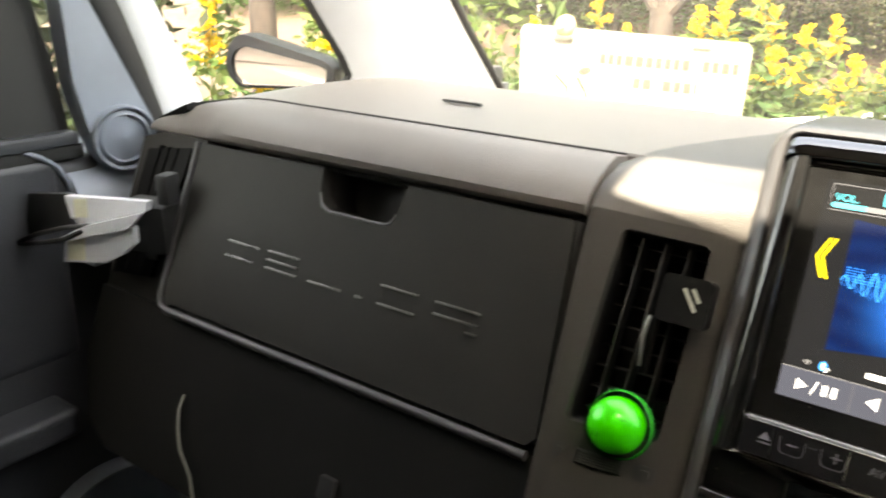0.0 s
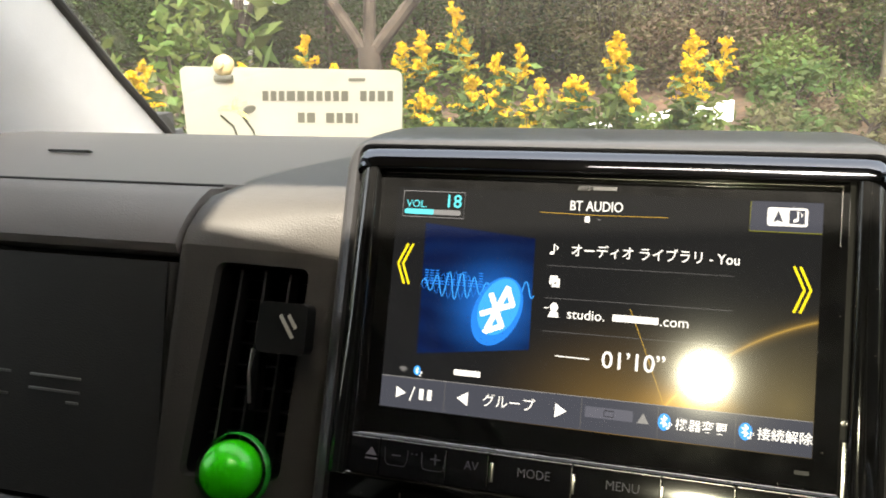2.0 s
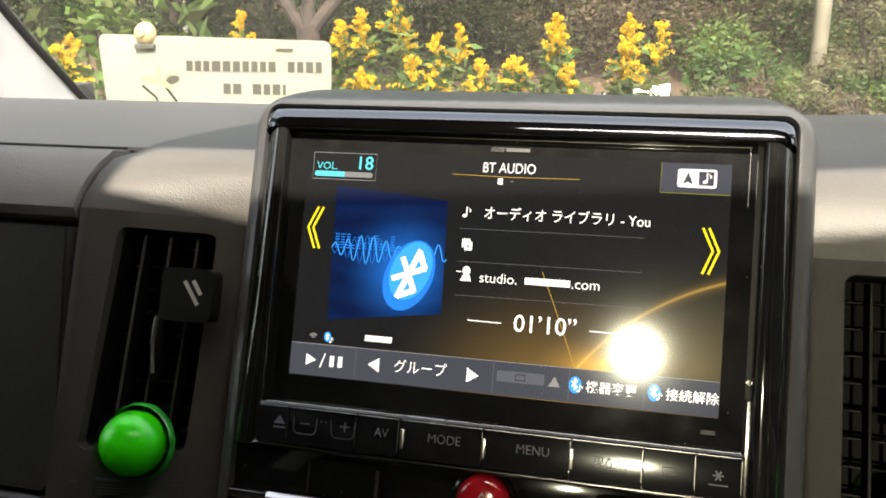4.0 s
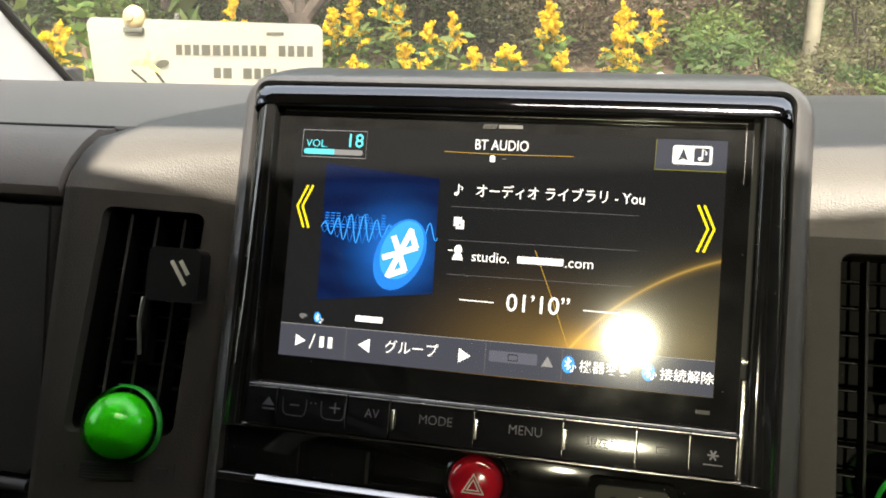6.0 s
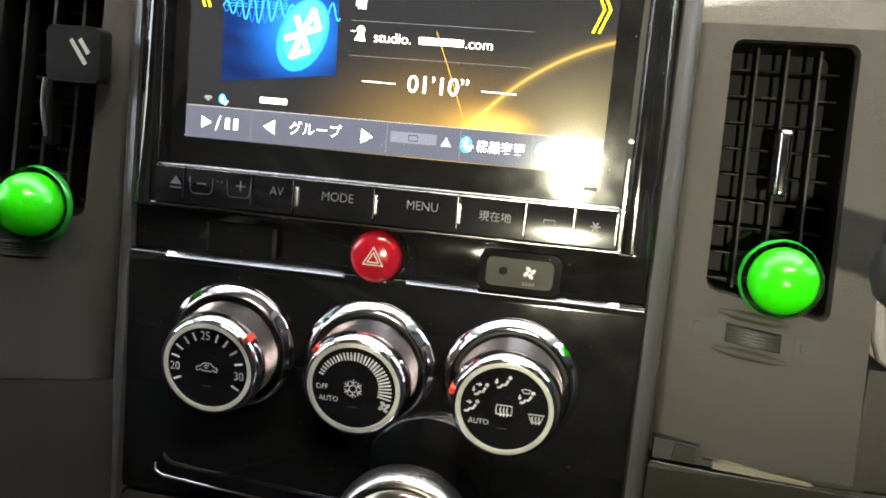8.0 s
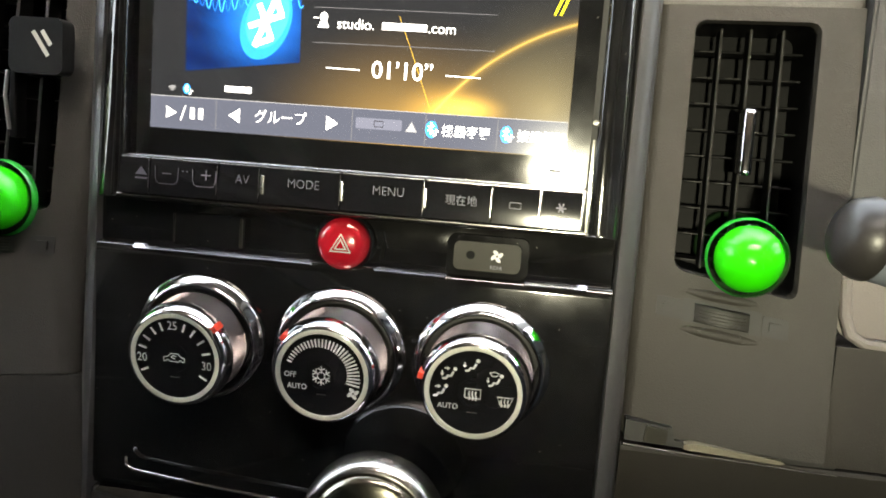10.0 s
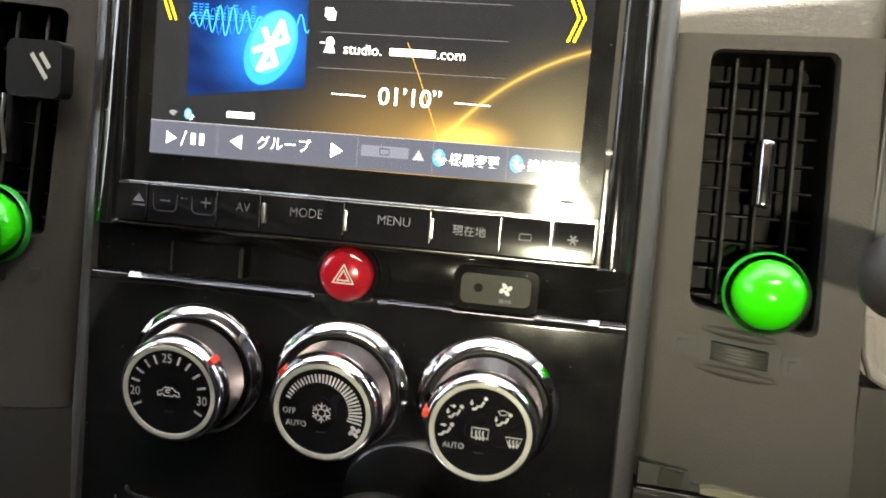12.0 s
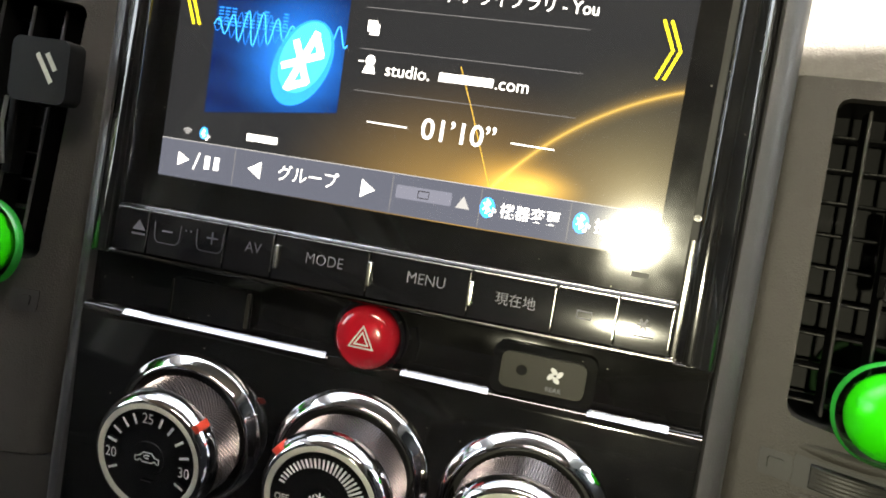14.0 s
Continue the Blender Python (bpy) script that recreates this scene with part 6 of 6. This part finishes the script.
def blob(cx, cy, cz, rx, ry, rz):
    """Spots through a lumpy, gappy crown."""
    def place(r, n):
        k = max(6, n // 60)
        cen = r.normal(size=(k, 3))
        cen /= np.linalg.norm(cen, axis=1)[:, None]
        cen *= r.uniform(0.25, 1.0, k)[:, None] ** 0.5
        p = cen[r.randint(0, k, n)] + r.normal(size=(n, 3)) * 0.17
        return p * np.array((rx, ry, rz)) + np.array((cx, cy, cz))
    return place


def bush(x, y, z, r, h, n, size, material, seed, label, name="bush", category="bush"):
    b = thing(name, pose(x, y, z), label, category)
    v, f = leaves(n, blob(0, 0, h * 0.5, r, r * 0.8, h * 0.55), size, seed)
    leaf_part("foliage", v, f, material, b)
    rg = random.Random(seed)
    for k in range(4):
        part("branch", tube([(0, 0, -0.05), (rg.uniform(-0.2, 0.2) * r, rg.uniform(-0.2, 0.2) * r, h * 0.4), (rg.uniform(-0.6, 0.6) * r, rg.uniform(-0.5, 0.5) * r, h * 0.8)], 0.02 + 0.01 * r, 6, 0.006), BARK, b)
    return b


def goldenrod(x, y, h, seed, z=0.0, plume=1.0):
    """A goldenrod stand: a few stems, narrow leaves and arching yellow plumes."""
    g = thing("goldenrod", pose(x, y, z), "goldenrod plant with yellow flower plumes on a leafy green stem", "plant", "goldenrods")
    rg = random.Random(seed)
    r = np.random.RandomState(seed)
    lean = (rg.uniform(-0.08, 0.08) * h, rg.uniform(-0.08, 0.08) * h)
    pts = [(lean[0] * t * t, lean[1] * t * t, h * t) for t in (0, 0.35, 0.7, 1.0)]
    part("stem", tube(pts, 0.007, 6, 0.003), STEM, g)
    lv = []
    for t in np.linspace(0.08, 0.92, 40):
        lv.append((lean[0] * t * t, lean[1] * t * t, h * t))
    lv = np.array(lv)
    v, f = leaves(150, lambda q, n: lv[q.randint(0, len(lv), n)] + q.normal(size=(n, 3)) * np.array((0.05, 0.05, 0.03)), 0.040, seed, 0.5, 2.6)
    leaf_part("leaves", v, f, PALEGREEN if seed % 3 else GREEN, g)
    spots = []
    for k in range(rg.randint(13, 18)):
        a, up = rg.uniform(0, 6.28), 1.0 - 0.21 * rg.random() ** 1.2
        ln = plume * rg.uniform(0.7, 1.2) * (0.018 + 0.42 * (1.0 - up))
        for t in np.linspace(0, 1, 14):
            spots.append((lean[0] * up + math.cos(a) * ln * t, lean[1] * up + math.sin(a) * ln * t, h * up + plume * (0.09 * t - 0.05 * t * t)))
    spots = np.array(spots)
    v, f = leaves(1300, lambda q, n: spots[q.randint(0, len(spots), n)] + q.normal(size=(n, 3)) * 0.0062, 0.0115, seed + 7, 1.0, 1.4)
    leaf_part("plume", v, f, YELLOW, g)
    return g


def tree(x, y, fork, limbs, seed, crown_n, label, crown=(2.0, 1.6, 1.8), crown_z=3.4, material=None, base_r=0.10):
    t = thing("tree", pose(x, y, 0), label, "tree")
    rg = random.Random(seed)
    part("trunk", tube([(0, 0, -0.2), (0.03, 0, fork * 0.5), (0.0, 0.02, fork + 0.05)], base_r * 1.25, 12, base_r), BARK, t)
    for dx, dy, dz, r0 in limbs:
        pts = [(0.0, 0.02, fork - 0.05)]
        for k in range(1, 6):
            f = k / 5
            pts.append((dx * f + rg.uniform(-0.05, 0.05), dy * f + rg.uniform(-0.05, 0.05), fork + dz * f ** 0.95))
        part("limb", tube(pts, r0, 10, r0 * 0.4), BARK, t)
    if crown_n:
        v, f = leaves(crown_n, blob(0, 0, crown_z, *crown), 0.07, seed)
        leaf_part("crown", v, f, material or GREEN, t)
    return t


# goldenrods along the verge
rng = random.Random(21)
spots = [(-1.34, 4.5, 1.33), (-1.62, 4.5, 1.16), (-1.53, 4.4, 1.09), (-1.44, 4.6, 1.11), (-1.10, 4.5, 1.08), (-1.32, 4.4, 0.91), (-1.62, 4.3, 0.83), (-1.49, 4.3, 0.80), (-1.12, 4.4, 0.82), (-1.72, 4.5, 1.10), (-1.86, 4.6, 1.10), (-1.22, 4.6, 1.02),
         (-0.71, 4.5, 0.87), (-0.81, 4.4, 0.88), (-0.62, 4.5, 0.93), (-0.47, 4.6, 1.05), (-0.53, 4.6, 1.09), (-0.40, 4.7, 1.14), (-0.06, 4.7, 1.12), (0.08, 4.8, 1.10), (-0.05, 4.6, 1.00), (0.02, 4.6, 0.92), (-0.95, 4.4, 0.76), (-0.30, 4.5, 0.86),
         (-2.5, 4.5, 1.15), (-2.2, 4.4, 1.0), (-2.75, 4.2, 1.0), (-3.0, 3.7, 1.05), (-3.2, 3.3, 1.25), (-2.7, 3.1, 1.05), (-3.1, 2.8, 1.30), (-2.8, 2.5, 1.15), (-3.3, 2.2, 1.35), (-3.0, 1.9, 1.1), (-3.4, 3.0, 1.40), (-3.6, 2.5, 1.55), (-3.9, 3.4, 1.5), (-3.3, 1.6, 1.2), (-3.0, 2.2, 0.9), (-3.5, 1.2, 1.3)]
for i, (x, y, h) in enumerate(spots):
    goldenrod(x, y, h - 0.04, 100 + i, plume=rng.uniform(1.0, 1.35))
# low green growth between them
for i in range(17):
    x = -3.4 + i * 0.23
    bush(x, 4.6 + rng.uniform(-0.2, 0.4) + (-0.9 if x < -2.4 else 0), 0, 0.30, rng.uniform(0.50, 0.80), 460, 0.035, (GREEN, PALEGREEN, PALEGREEN)[i % 3], 300 + i, "low leafy green weeds on the verge", "weeds", "weeds")
for i in range(20):
    x = -1.7 + i * 0.125
    bush(x, 5.0 + 0.4 * (i % 3) + rng.uniform(-0.1, 0.1), 0, 0.26, rng.uniform(0.45, 0.62), 620, 0.032, (PALEGREEN, GREEN, OLIVE)[i % 3], 750 + i, "low leafy green weeds on the verge", "weeds", "weeds")
bush(0.75, 7.0, 0.1, 0.45, 0.75, 800, 0.045, GREEN, 351, "leafy green shrub at the roadside")
bush(2.25, 6.9, 0.1, 0.35, 0.70, 600, 0.05, leafy("leaf_lime", (0.216, 0.24, 0.036)), 352, "yellow-green leafy shrub at the roadside")
# trees
tree(-2.82, 6.5, 0.95, [(-1.5, 0.1, 2.0, 0.06), (0.06, 0.0, 2.4, 0.062), (2.3, 0.2, 2.0, 0.068)], 41, 3000, "tree with three bare forked limbs above the flowers", (2.4, 1.2, 0.9), 3.2, GREEN)
tree(-4.6, 3.6, 1.1, [(-0.2, 0.1, 2.6, 0.07), (0.35, 0.0, 2.5, 0.06)], 43, 2600, "slim pale tree beside the verge", (1.4, 1.2, 1.2), 3.4, PALEGREEN, 0.09)
# broad drooping leaves
bush(-2.95, 4.6, 1.15, 0.55, 0.75, 95, 0.11, PALEGREEN, 361, "hanging spray of broad pale leaves", "leafy_branch", "branch")
bush(-3.35, 4.3, 0, 0.6, 1.35, 900, 0.055, PALEGREEN, 362, "tall pale green weeds by the windscreen pillar", "weeds", "weeds")
# Shade is put into this leaf colour to keep the window view dark.
bush(-4.0, 1.35, 0, 1.0, 2.6, 6500, 0.05, leafy("leaf_shade", (0.03, 0.039, 0.018)), 371, "leafy bush with shade in its leaf tone, beside the passenger window")
# low growth under the bank, beyond the roadside
for i in range(14):
    x = 0.3 + i * 0.42 + rng.uniform(-0.1, 0.1)
    bush(x, 7.9 + rng.uniform(-0.15, 0.35) + (0.5 if 1.1 < x < 2.0 else 0), 0.38, 0.42, rng.uniform(0.55, 0.95), 1900, 0.028, (OLIVE, PALEGREEN, BROWN, GREEN)[i % 4], 600 + i, "low weeds and leaf litter at the foot of the bank", "weeds", "weeds")
for i in range(22):
    x = 0.75 + i * 0.17 + rng.uniform(-0.1, 0.1)
    bush(x, 6.75 + 0.35 * (i % 3) + rng.uniform(-0.15, 0.15), 0.10 + 0.07 * (i % 3), 0.30, rng.uniform(0.34, 0.55), 900, 0.026, (OLIVE, BROWN, GREEN, OLIVE, PALEGREEN)[i % 5], 700 + i, "low dry weeds along the roadside", "weeds", "weeds")
# wooded bank ahead, and a ring of thickets round the parking place
for i in range(46):
    x = -11 + (i % 23) * 0.85 + rng.uniform(-0.3, 0.3)
    y = (8.6 if i < 23 else 11.0) + rng.uniform(-0.5, 0.5)
    mat_i = (BROWN, OLIVE, DEEP, BROWN, OLIVE)[(i * 7 + i // 5) % 5]
    if x > 0.6:
        mat_i = (OLIVE, GREEN, PALEGREEN, OLIVE)[i % 4]
    if x < -2.5:
        mat_i = (DEEP, GREEN, DEEP, DEEP)[i % 4]
    if i < 23 and 0.9 < x < 2.6:
        y += 0.4
    bush(x, y, max(0, (y - 5.8) * 0.22) - 0.1, 1.15, 2.6 if i < 23 else 5.5, 13000 if i < 23 else 6000, 0.027 if i < 23 else 0.052, mat_i, 400 + i, "dense undergrowth on the wooded bank", "thicket", "thicket")
# Unseen ring, added to hold back light from the sides and rear.
for i in range(30):
    a = radians(-8 + i * 7.2 + 180) if i < 27 else radians(10 + 10 * (i - 27))
    x, y = 7.5 * math.cos(a) - 0.5, 8.5 * math.sin(a) - 0.5
    bush(x, y, 0, 1.4, 3.0, 900, 0.13, (GREEN, DEEP, OLIVE)[i % 3], 500 + i, "unseen leafy undergrowth added round the parking place", "thicket", "thicket")
# pole, guard rail and far sign
pole = solid("roadside_pole", tube([(1.65, 8.0, 0.3), (1.58, 8.0, 6.0)], 0.072, 14), surface("pole_concrete", (0.11, 0.098, 0.072), 0.8, mottle=0.4, mottle_scale=3), Matrix(), "weathered pale roadside pole with a yellow stain", "pole")
rail = thing("guard_rail", pose(0.27, 6.5, 0, 0, 0, 58), "white painted flat guard rail half hidden by weeds", "guard rail")
RAILW = surface("rail_paint", (0.80, 0.80, 0.78), 0.5, mottle=0.12)
part("rail_board", box(-4.2, 0.0, -0.02, 0.02, 0.38, 0.545, 0.006), RAILW, rail)
for x in (-3.6, -1.8, -0.25):
    part("rail_post", tube([(x, 0.06, -0.1), (x, 0.06, 0.52)], 0.05, 12), RAILW, rail)
sign = thing("roadside_sign", pose(-4.9, 8.0, 0.3), "pale roadside sign board on a post among the trees", "sign")
part("sign_board", prism(rrect(-0.40, 0.40, 1.12, 1.75, 0.03), -0.012, 0.012, 0.004), RAILW, sign)
part("sign_post", tube([(0, 0.03, -0.2), (0, 0.03, 1.7)], 0.03, 10), SATIN, sign)
